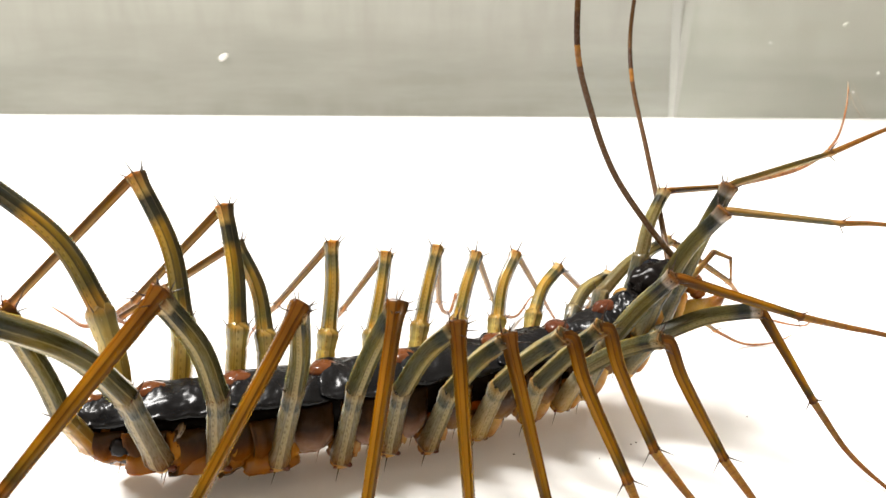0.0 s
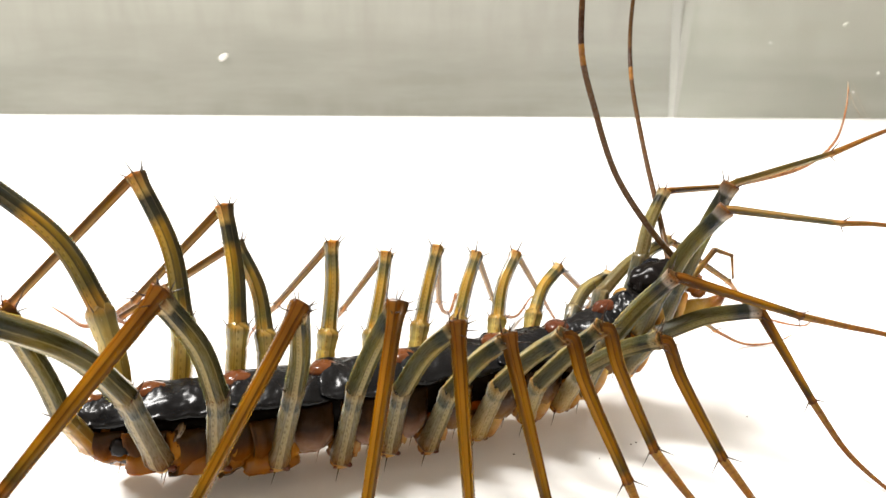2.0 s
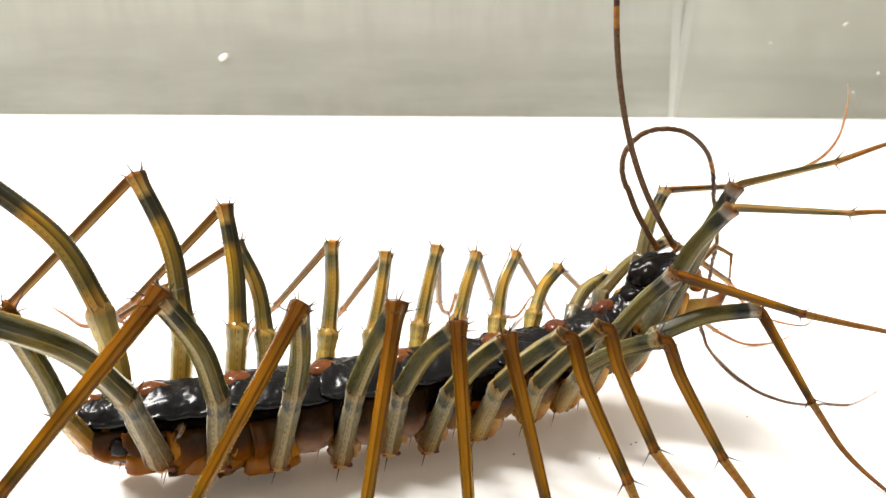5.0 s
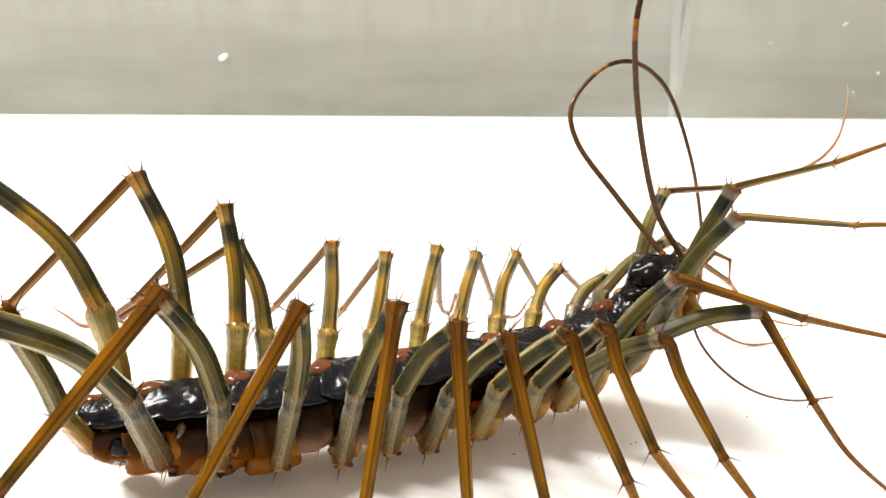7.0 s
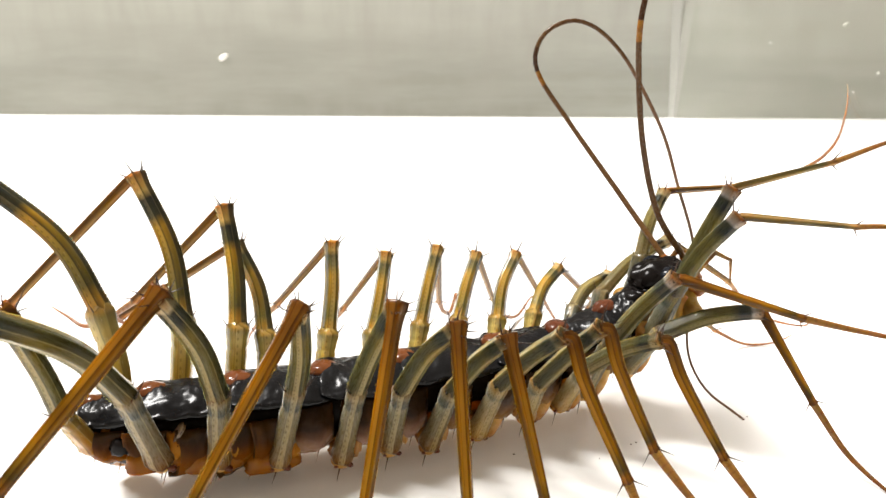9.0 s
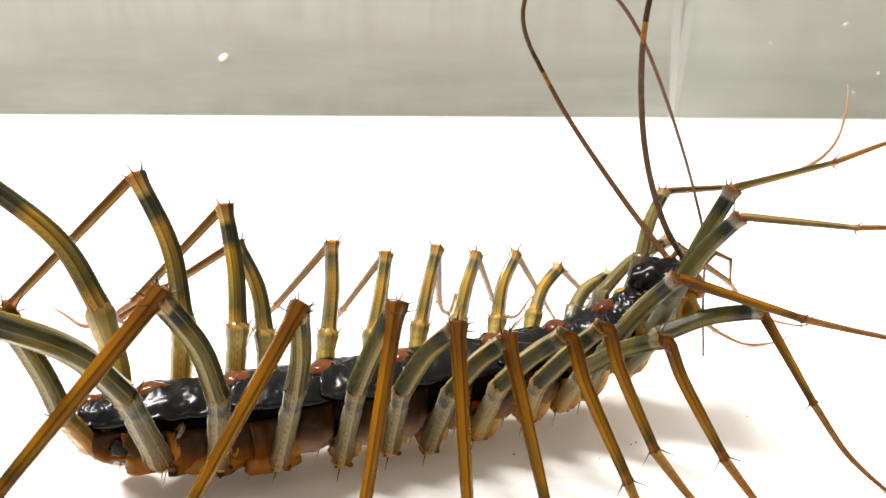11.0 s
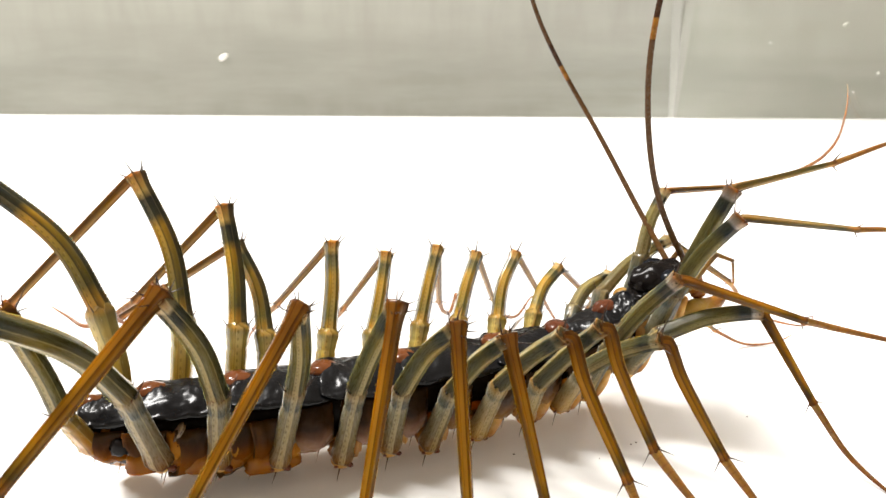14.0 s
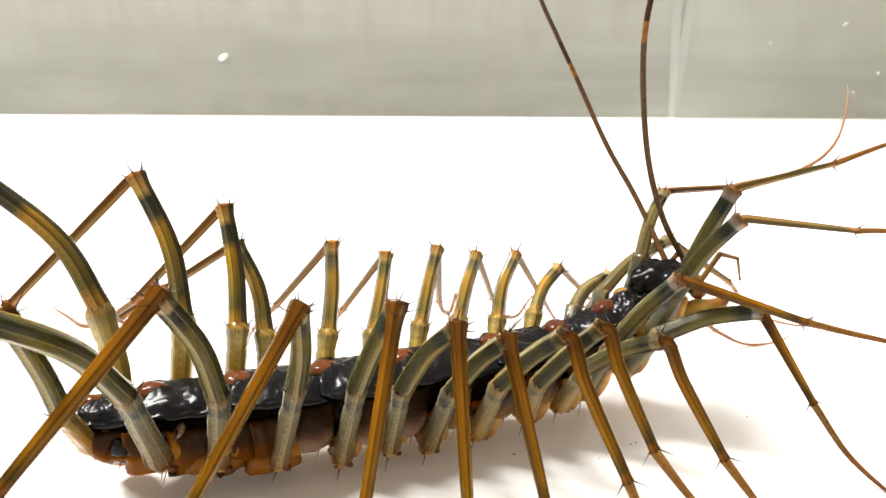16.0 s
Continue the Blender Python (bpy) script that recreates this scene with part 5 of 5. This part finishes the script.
far_bends[4.2] = [(22.3, 76.9, 19.7), (20.3, 76.4, 22.4), (20.2, 76.5, 25.5), (22.9, 77.3, 26.9), (26.0, 78.2, 25.3), (28.2, 79.1, 20.9), (32.8, 91.3, 9.1), (27.2, 77.3, 8.2), (29.3, 76.2, 4.1), (33.6, 75.8, 1.9), (37.1, 75.3, 2.7), (39.8, 74.4, 6.9), (41.2, 73.5, 14.0), (41.0, 72.3, 22.0), (38.6, 70.4, 28.8)]
far_bends[5.25] = [(22.9, 77.1, 19.1), (19.0, 77.2, 24.1), (16.8, 77.2, 27.4), (17.0, 77.6, 30.6), (19.6, 78.6, 31.9), (22.9, 79.9, 31.1), (26.2, 81.4, 28.2), (28.9, 82.1, 20.6), (33.0, 91.7, 9.0), (27.3, 75.9, 9.5), (29.2, 74.2, 6.6), (33.0, 73.5, 4.2), (38.7, 73.6, 3.5), (42.9, 73.2, 6.8), (43.7, 71.9, 13.5)]
far_bends[6.3] = [(23.5, 77.3, 18.5), (19.4, 78.9, 23.9), (15.7, 79.9, 27.9), (15.0, 80.7, 31.1), (16.9, 82.1, 33.5), (21.0, 84.4, 34.2), (23.7, 85.3, 33.8), (26.7, 86.0, 31.3), (29.5, 86.6, 25.3), (30.4, 85.3, 18.8), (32.7, 90.1, 9.8), (27.3, 74.8, 10.4), (29.5, 73.4, 7.7), (33.7, 72.8, 6.0), (39.9, 72.7, 4.9), (46.1, 72.6, 6.5)]
far_bends[6.5] = [(23.5, 77.3, 18.4), (19.2, 79.5, 23.9), (15.5, 81.0, 28.3), (14.7, 82.0, 31.5), (16.8, 83.6, 34.0), (20.6, 85.9, 35.1), (23.2, 86.6, 34.7), (26.4, 87.3, 32.2), (29.7, 88.0, 25.6), (30.5, 85.9, 18.7), (32.5, 89.6, 9.9), (27.5, 75.1, 10.3), (29.1, 74.0, 8.5), (31.9, 73.2, 7.0), (37.7, 73.3, 5.1), (44.0, 73.5, 4.8), (44.8, 72.2, 6.0)]
far_bends[7.0] = [(23.6, 77.3, 18.3), (18.9, 80.8, 23.8), (14.7, 83.5, 29.3), (14.1, 84.9, 32.5), (16.5, 87.3, 35.5), (19.2, 88.4, 37.1), (21.8, 88.9, 37.1), (25.5, 89.7, 34.5), (29.3, 89.6, 26.5), (30.5, 86.2, 18.6), (31.9, 87.8, 10.7), (27.3, 74.7, 10.1), (29.2, 73.4, 7.4), (33.3, 72.7, 4.4), (37.4, 71.9, 3.6), (42.5, 71.5, 4.4)]
far_bends[7.5] = [(23.8, 77.3, 18.3), (19.8, 81.8, 23.3), (15.6, 85.4, 28.2), (14.1, 86.6, 30.5), (14.0, 87.9, 32.9), (14.6, 89.1, 35.0), (16.4, 90.4, 37.3), (19.3, 91.1, 38.6), (22.9, 92.0, 37.7), (26.1, 92.7, 33.8), (28.1, 91.8, 28.8), (29.4, 88.8, 22.7), (30.3, 85.8, 17.6), (31.3, 86.2, 11.3), (27.6, 75.1, 9.9), (27.9, 73.6, 8.7), (30.0, 72.7, 6.5), (33.0, 71.9, 4.8), (35.8, 71.2, 4.2), (40.4, 70.9, 4.5)]
far_bends[8.0] = [(23.8, 77.3, 18.3), (18.5, 83.7, 24.7), (14.0, 88.2, 30.9), (13.5, 90.6, 35.1), (14.9, 91.6, 38.1), (17.5, 92.1, 39.8), (21.4, 93.0, 38.4), (25.7, 94.0, 32.9), (28.8, 89.6, 24.5), (29.7, 85.2, 17.5), (30.3, 84.2, 10.8), (26.9, 74.6, 9.9), (27.9, 73.0, 7.6), (31.2, 72.1, 5.1), (34.6, 71.1, 4.3), (37.4, 70.1, 4.2)]
far_bends[8.5] = [(23.8, 77.3, 17.9), (19.9, 82.3, 23.2), (14.0, 88.0, 31.2), (12.3, 89.6, 34.6), (11.7, 90.0, 37.1), (12.9, 90.1, 39.6), (15.9, 90.9, 40.7), (19.0, 91.5, 39.2), (22.4, 92.2, 34.9), (25.0, 89.7, 29.9), (26.9, 86.8, 24.6), (29.8, 86.5, 16.3), (26.8, 74.9, 16.0), (26.2, 73.1, 10.9), (26.3, 71.6, 9.4), (28.0, 70.5, 7.0), (30.2, 69.6, 5.5), (33.2, 68.9, 4.5)]
far_bends[9.0] = [(23.8, 77.3, 17.9), (20.0, 82.6, 23.1), (14.1, 88.6, 31.1), (11.2, 90.9, 35.4), (10.6, 90.6, 37.6), (11.6, 90.8, 40.1), (14.6, 91.4, 41.5), (17.4, 92.0, 40.8), (21.0, 92.9, 37.8), (23.6, 90.7, 33.4), (25.7, 88.1, 28.7), (26.9, 85.1, 23.7), (28.1, 81.8, 18.6), (29.4, 82.2, 13.0), (26.0, 73.9, 10.6), (25.9, 71.5, 8.4), (27.2, 69.5, 6.2), (29.8, 67.9, 4.5)]
far_bends[9.2] = [(23.8, 77.3, 17.9), (20.0, 82.6, 23.1), (14.1, 88.5, 31.0), (11.2, 90.9, 35.4), (10.4, 90.5, 38.0), (11.4, 90.6, 40.5), (14.6, 91.4, 42.0), (17.6, 92.1, 41.0), (20.9, 92.4, 38.0), (23.4, 90.3, 33.9), (25.5, 87.6, 28.8), (26.7, 84.6, 23.8), (28.0, 81.1, 18.8), (29.2, 81.8, 13.1), (26.0, 73.9, 10.6), (25.8, 71.5, 8.5), (27.3, 69.5, 5.5), (28.6, 67.6, 4.1)]
far_bends[11.3] = [(24.3, 77.5, 17.7), (20.0, 83.1, 23.1), (14.3, 89.2, 31.2), (11.9, 91.5, 35.4), (9.3, 90.7, 39.8), (8.7, 90.5, 42.6), (10.1, 91.0, 46.5), (14.4, 91.8, 47.5), (18.8, 90.0, 43.8), (20.8, 88.6, 40.9), (22.4, 86.9, 37.4), (23.6, 85.0, 34.0), (25.3, 81.7, 28.4), (26.2, 78.7, 24.1), (27.5, 78.4, 19.9), (27.9, 78.5, 14.5), (28.1, 78.6, 12.4)]
far_bends[11.5] = [(24.3, 77.5, 17.7), (20.1, 83.2, 23.3), (14.3, 89.2, 31.3), (11.9, 91.5, 35.4), (9.4, 90.8, 39.8), (8.8, 90.6, 42.6), (10.3, 91.0, 46.7), (14.5, 91.8, 47.6), (19.0, 89.9, 43.8), (21.0, 88.6, 40.9), (22.5, 86.8, 37.4), (23.7, 85.0, 34.0), (25.4, 81.6, 28.4), (26.3, 78.7, 24.2), (27.6, 78.4, 19.8), (27.9, 78.5, 14.5), (28.1, 78.6, 12.8)]
far_bends[12.0] = [(24.2, 77.4, 17.6), (20.4, 82.9, 22.9), (15.3, 88.5, 30.3), (12.2, 91.6, 35.6), (9.6, 90.8, 40.3), (8.5, 90.5, 43.9), (10.0, 90.9, 47.8), (14.3, 91.2, 48.7), (19.2, 88.9, 44.0), (21.1, 87.5, 41.0), (22.5, 85.8, 37.8), (23.7, 84.0, 34.4), (25.2, 80.8, 29.1), (26.2, 78.0, 24.4), (27.5, 78.4, 19.5), (27.8, 78.5, 14.9)]
far_bends[12.5] = [(24.2, 77.4, 17.6), (20.7, 82.9, 22.9), (16.7, 87.8, 29.3), (12.7, 91.7, 35.9), (9.7, 90.8, 41.1), (8.3, 90.4, 45.0), (9.7, 90.8, 49.2), (14.1, 90.4, 49.7), (18.9, 87.8, 43.9), (22.0, 84.9, 38.2), (24.7, 81.1, 31.5), (26.4, 78.1, 23.8), (27.4, 78.4, 19.2), (27.6, 78.4, 15.9)]
far_bends[13.3] = [(24.2, 77.4, 17.6), (20.7, 82.9, 22.9), (16.9, 87.8, 29.4), (13.1, 91.8, 35.9), (10.1, 91.0, 41.0), (8.9, 90.6, 45.1), (11.0, 91.2, 50.3), (15.8, 90.2, 49.7), (19.6, 87.6, 43.9), (22.9, 84.4, 37.7), (25.2, 80.2, 30.5), (27.1, 78.3, 21.2), (27.4, 78.4, 18.5)]
far_bends[13.5] = [(24.0, 77.4, 17.6), (20.1, 83.1, 23.2), (16.1, 87.9, 29.6), (11.6, 91.4, 36.9), (9.0, 90.5, 41.1), (7.0, 90.0, 44.5), (4.6, 88.7, 50.9), (3.7, 86.0, 55.9)]
far_bends[13.6] = [(24.2, 77.4, 17.4), (21.0, 83.2, 23.2), (17.6, 87.9, 29.4), (13.6, 91.8, 35.9), (10.8, 91.0, 41.0), (8.9, 90.5, 46.2), (8.3, 89.9, 52.0), (9.1, 87.9, 56.2)]
far_bends[14.5] = [(24.4, 77.5, 17.2), (21.3, 83.3, 23.1), (18.7, 87.5, 28.7), (14.7, 91.9, 35.7), (11.8, 91.2, 41.0), (9.9, 90.8, 45.0), (8.6, 89.9, 52.0), (8.9, 88.0, 56.2)]
far_bends[16] = [(24.2, 77.5, 17.2), (21.7, 83.0, 22.9), (18.9, 86.9, 27.9), (15.4, 91.7, 35.6), (13.1, 91.8, 40.0), (10.6, 91.0, 45.0), (9.2, 90.4, 52.0), (9.1, 88.2, 56.2)]


def motions():
    step = REACH / LINKS
    row_times = [0.0, 0.75, 1.5, 2.0, 2.2] + [round(2.3 + 0.1 * i, 1) for i in range(20)] + [4.7, 5.25, 5.8, 6.3, 6.5, 6.75, 7.0, 7.5, 7.75, 8.0, 8.25, 8.5, 8.75, 9.0, 9.2, 9.9, 10.6, 11.3, 11.5, 11.75, 12.0, 12.25, 12.5, 13.0, 13.3, 13.4, 13.5, 13.6, 14.0, 14.5, 15.2, 16.0]
    for (base, links), bends in ((antenna("near"), near_bends), (antenna("far"), far_bends)):
        keys = sorted(bends)
        shapes = {}
        for t in keys:
            pts = [mm(p) for p in bends[t]]
            line = glide(pts, 160)
            length = sum((b - a).length for a, b in zip(line, line[1:]))
            if length < REACH:
                way = (line[-1] - line[-6]).normalized()
                bend = Vector((0.004, 0.0, -0.012))
                while length < REACH * 1.01:
                    way = (way + bend).normalized()
                    line.append(line[-1] + way * MM)
                    length += MM
            joints = even(line, LINKS, REACH)
            shapes[t] = (joints[0], [(b - a).normalized() for a, b in zip(joints, joints[1:])])
        rows = [[] for _ in links]
        base_rows = []
        for t in row_times:
            a = max(k for k in keys if k <= t)
            b = min(k for k in keys if k >= t)
            f = 0 if a == b else (t - a) / (b - a)
            f = f * f * (3 - 2 * f) if b - a > 0.6 else f
            root = shapes[a][0].lerp(shapes[b][0], f)
            base_rows.append((t, Matrix.Translation(root)))
            at = Vector()
            ways = [p.lerp(q, f).normalized() for p, q in zip(shapes[a][1], shapes[b][1])]
            if b - a > 0.9 and 0.05 < f < 0.95:
                ways = [sum(ways[max(0, i - 5):i + 6], Vector()).normalized() for i in range(LINKS)]
            for i in range(LINKS):
                way = ways[i].copy()
                low = 0.0003 - (root + at).z
                if way.z * step < low:
                    way.z = min(low / step, 0.9)
                    way.normalize()
                up = Vector((0.25, -0.93, 0.2))
                side = up.cross(way).normalized()
                m = Matrix((way, side, way.cross(side))).transposed().to_4x4()
                m.translation = at
                rows[i].append((t, m))
                at = at + way * step
        walk(base, base_rows)
        for ob, r in zip(links, rows):
            walk(ob, r)

    def turned(at, pitch, yaw=0.0, roll=0.0):
        m = head_turn @ pose(0, 0, 0, roll, -pitch, yaw)
        m.translation = at
        return m

    # head: seconds, shift along, shift up, nose up
    walk(head, [(t, turned(HEAD + (AX * dx + Vector((0, 0, dz))) * MM, p)) for t, dx, dz, p in (
        (0.0, 0.4, -0.1, 12), (2.3, 0.4, 0, 13), (2.6, -0.3, 1.3, 22), (2.8, -0.4, 1.8, 25), (3.0, -0.5, 2.0, 26), (3.3, -0.5, 1.9, 25), (3.5, -0.5, 1.9, 26), (3.7, -0.9, 2.1, 24), (3.8, -1.1, 2.0, 18),
        (3.9, -0.9, 1.8, 15), (4.0, -0.6, 1.8, 14), (4.2, -0.2, 1.1, 14), (6.3, 0.3, 0.55, 10), (9.2, 0.4, 0.3, 10), (11.3, 0.45, 0.1, 10), (13.3, 0.45, 0.0, 11), (16.0, 0.45, -0.1, 12))])
    C1 = mm((25.0, 74.6, 12.2))
    walk(claw_near, [(t, turned(C1 + (AX * dx + Vector((0, 0, dz))) * MM, p, y)) for t, dx, dz, p, y in (
        (0.0, 0.3, 0, 10, 0), (2.3, 0.3, 0, 10, 0), (2.5, 0.6, 1.2, 30, 0), (2.6, 1.0, 2.0, 38, 0), (2.8, 1.7, 2.9, 52, 0), (3.0, 2.1, 3.2, 52, 0), (3.2, 1.9, 2.4, 40, 0), (3.4, 2.1, 3.4, 52, 0), (3.5, 2.0, 3.6, 53, 0), (3.6, 1.6, 3.5, 60, 0), (3.7, 1.2, 3.0, 58, 0), (3.8, 1.2, 0.9, 20, 0),
        (4.0, 0.1, 0.1, 13, 0), (4.2, 0.2, 0.1, 11, 0), (5.2, 0.3, 0, 9, 0), (6.3, 0.4, -0.3, 7, 0), (6.5, 0.5, -0.2, 8, 4), (6.75, 0.8, 0.4, 6, 40), (7.0, 1.3, 1.1, 4, 78), (9.2, 1.3, 1.1, 4, 78), (11.3, 1.3, 1.0, 4, 76), (13.0, 0.9, 0.4, 5, 40), (13.3, 0.8, 0.1, 6, 24), (14.0, 0.8, 0, 9, 4), (14.5, 0.6, 0.1, 11, 0), (16.0, 0.9, 0, 7, 0))])
    C2 = mm((21.1, 78.4, 15.2))
    walk(claw_far, [(t, turned(C2 + (AX * dx + Vector((0, 0, dz))) * MM, p, -15)) for t, dx, dz, p in (
        (0.0, 0, -2, 15), (2.3, 0, -2, 15), (2.6, 0, 1.2, 40), (2.8, 0, 1.8, 45), (3.0, 0, 1.4, 40), (3.2, 0.3, 1.4, 36), (3.4, 0.8, 2.0, 56), (3.5, 0.6, 2.9, 64), (3.6, 0.7, 2.2, 48), (3.7, 0.3, 1.8, 32), (3.8, 0, 0.8, 28), (4.0, 0, -0.6, 25), (4.2, 0, -1.5, 25), (6.3, 0, -2, 12), (16.0, 0, -2, 12))])
    P1 = mm((26.9, 75.4, 17.1))
    walk(palp_near, [(t, turned(P1 + (AX * dx + Vector((0, 0, dz))) * MM, p)) for t, dx, dz, p in (
        (0.0, 0, 0, 0), (2.2, 0.2, 0.2, 3), (2.4, 0.3, 0.9, 5), (2.6, 0.5, 1.8, 6), (2.8, 1.2, 3.0, 20), (3.0, 1.2, 3.3, 20), (3.2, 1.4, 3.6, 15), (3.4, 1.2, 3.6, 40), (3.5, 1.0, 3.6, 48), (3.6, 0.2, 3.4, 60), (3.7, 0.4, 2.8, 50),
        (3.8, 0.2, 1.5, 10), (4.0, 0.3, 2.0, -25), (4.2, 0.1, 1.8, -12), (6.3, -0.1, 0.0, -3), (9.2, 0, 0, -3), (13.3, 0, 0, 0), (14.5, 0.7, -0.6, 2), (16.0, 1.0, -0.5, 6))])
    P2 = mm((23.8, 79.2, 16.2))
    walk(palp_far, [(t, turned(P2 + (AX * dx + Vector((0, 0, dz))) * MM, p)) for t, dx, dz, p in (
        (0.0, 0.6, -1.5, 0), (2.3, 0.6, -1.5, 0), (2.6, -0.2, 1.6, 25), (2.8, -0.3, 2.0, 45), (3.0, -0.3, 2.0, 45), (3.5, -0.3, 2.5, 42), (3.6, 0.4, 2.4, 42), (3.7, 0.6, 1.5, 30), (4.0, 1.0, 1.5, 25), (4.2, 0.9, 0.8, 10), (6.3, 0.7, -0.2, 0), (16.0, 0.8, -0.6, 0))])


    def swing(which, rows):
        """Shift a leg along and up, turn it about its hip (up, then sideways), and bend its knee: millimetres and degrees."""
        hip, root, knee, moving = which
        def about(p, m):
            return Matrix.Translation(p) @ m @ Matrix.Translation(-p)
        walk(hip, [(t, Matrix.Translation((AX * dx + Vector((0, 0, dz))) * MM) @ about(root, Matrix.Rotation(radians(up), 4, NEAR_SIDE) @ Matrix.Rotation(radians(out), 4, "Z"))) for t, dx, dz, up, out, bend in rows])
        for ob in moving:
            rest = Matrix.Translation(ob.location)
            walk(ob, [(t, about(knee, Matrix.Rotation(radians(bend), 4, NEAR_SIDE)) @ rest) for t, dx, dz, up, out, bend in rows])

    swing(N11, [(0, -1.25, 0.68, 2.1, 0, -4.0), (2.3, -1.27, 0.87, 1.7, 0, -4.6), (2.6, -1.93, 1.46, 4.7, 0, -5.0), (2.8, -1.32, 1.47, 5.3, 0, -1.9), (3.0, -0.80, 1.30, 4.8, 0, -0.1), (3.5, -0.33, 1.08, 2.7, 0, -0.1), (3.7, -0.34, 1.06, 2.5, 0, -0.3), (4.0, -0.43, 1.01, 2.7, 0, -0.4), (4.2, -0.48, 1.02, 2.7, 0, -0.6), (6.3, -0.20, 0.37, 0.7, 0, -0.7), (8, -0.00, -0.00, -0.0, 0, -0.0), (9.2, -0.07, 0.17, -0.2, 0, -0.8), (12.5, -0.04, 0.12, -0.6, 0, -0.9), (16, -0.02, 0.02, -0.9, 0, -1.0)])
    swing(N12, [(0, 0.04, 0.16, 1.7, 0, 1.7), (2.3, 0.09, 0.27, 1.3, 0, 1.3), (2.6, 0.12, 0.67, 0.7, 0, 0.3), (3.0, 0.35, 0.83, -0.5, 0, -0.3), (3.5, 0.55, 0.67, -1.2, 0, 0.1), (3.7, 0.60, 0.77, -1.2, 0, 0.2), (4.0, 0.44, 0.91, -1.3, 0, -0.8), (4.2, 0.28, 0.73, -0.6, 0, -0.5), (6.3, -0.03, 0.11, -0.4, 0, -0.7), (8, 0.00, -0.00, -0.0, 0, -0.0), (16, 0.03, -0.14, -0.2, 0, 0.1)])
    swing(N9, [(0, -0.01, -0.17, 0.3, 0, 0.6), (2.3, -0.00, -0.07, 0.4, 0, 0.5), (2.6, -0.04, 0.10, 0.6, 0, 0.3), (3.5, -0.17, 0.15, 0.7, 0, -0.3), (4.2, 0.01, 0.22, 0.7, 0, 0.4), (6.3, 0.16, -0.20, -0.2, 0, 0.8), (8, 0.14, -0.22, -0.2, 0, 0.7), (16, 0.33, -0.35, -1.2, 0, 0.7)])
    swing(N10, [(0, -0.07, 0.02, 0.5, 0, 0.3), (2.6, -0.16, 0.00, 0.6, 0, 0.2), (3.5, -0.13, 0.02, 0.4, 0, 0.1), (4.2, -0.22, 0.18, 0.3, 0, -0.7), (6.3, -0.14, -0.04, 0.6, 0, 0.4), (8, 0.00, 0.00, -0.0, 0, -0.0), (16, -0.00, -0.07, 0.0, 0, 0.2)])
    swing(N8, [(0, 0.05, 0.07, -0.3, 0, -0.2), (3.5, -0.09, 0.04, 0.1, 0, -0.2), (6.3, 0.00, 0.04, -0.0, 0, -0.1), (16, 0.04, -0.08, 0.0, 0, 0.3)])
    swing(F13, [(0.0, 0, 0, 0, 0, 0.6), (2.3, 0, 0, 0, 0, 0.6), (2.6, -0.1, 0.1, 0, 0, 0.6), (3.0, 0.2, 0.5, 0, 0, 0), (3.6, 0.5, 0.8, 0, 0, -0.6), (4.0, 0.4, 0.7, 0, 0, -0.4), (4.2, 0.2, 0.4, 0, 0, 0), (6.3, 0, 0, 0, 0, 0), (16.0, 0, 0, 0, 0, 0)])
    for which in (N1, N2, N3, N4, N5):
        swing(which, [(0.0, -0.1, 0, 0, 1.2, 0), (4.2, -0.1, 0, 0, 1.2, 0), (6.3, 0, 0, 0, 0, 0), (16.0, 0, 0, 0, 0, 0)])


motions()
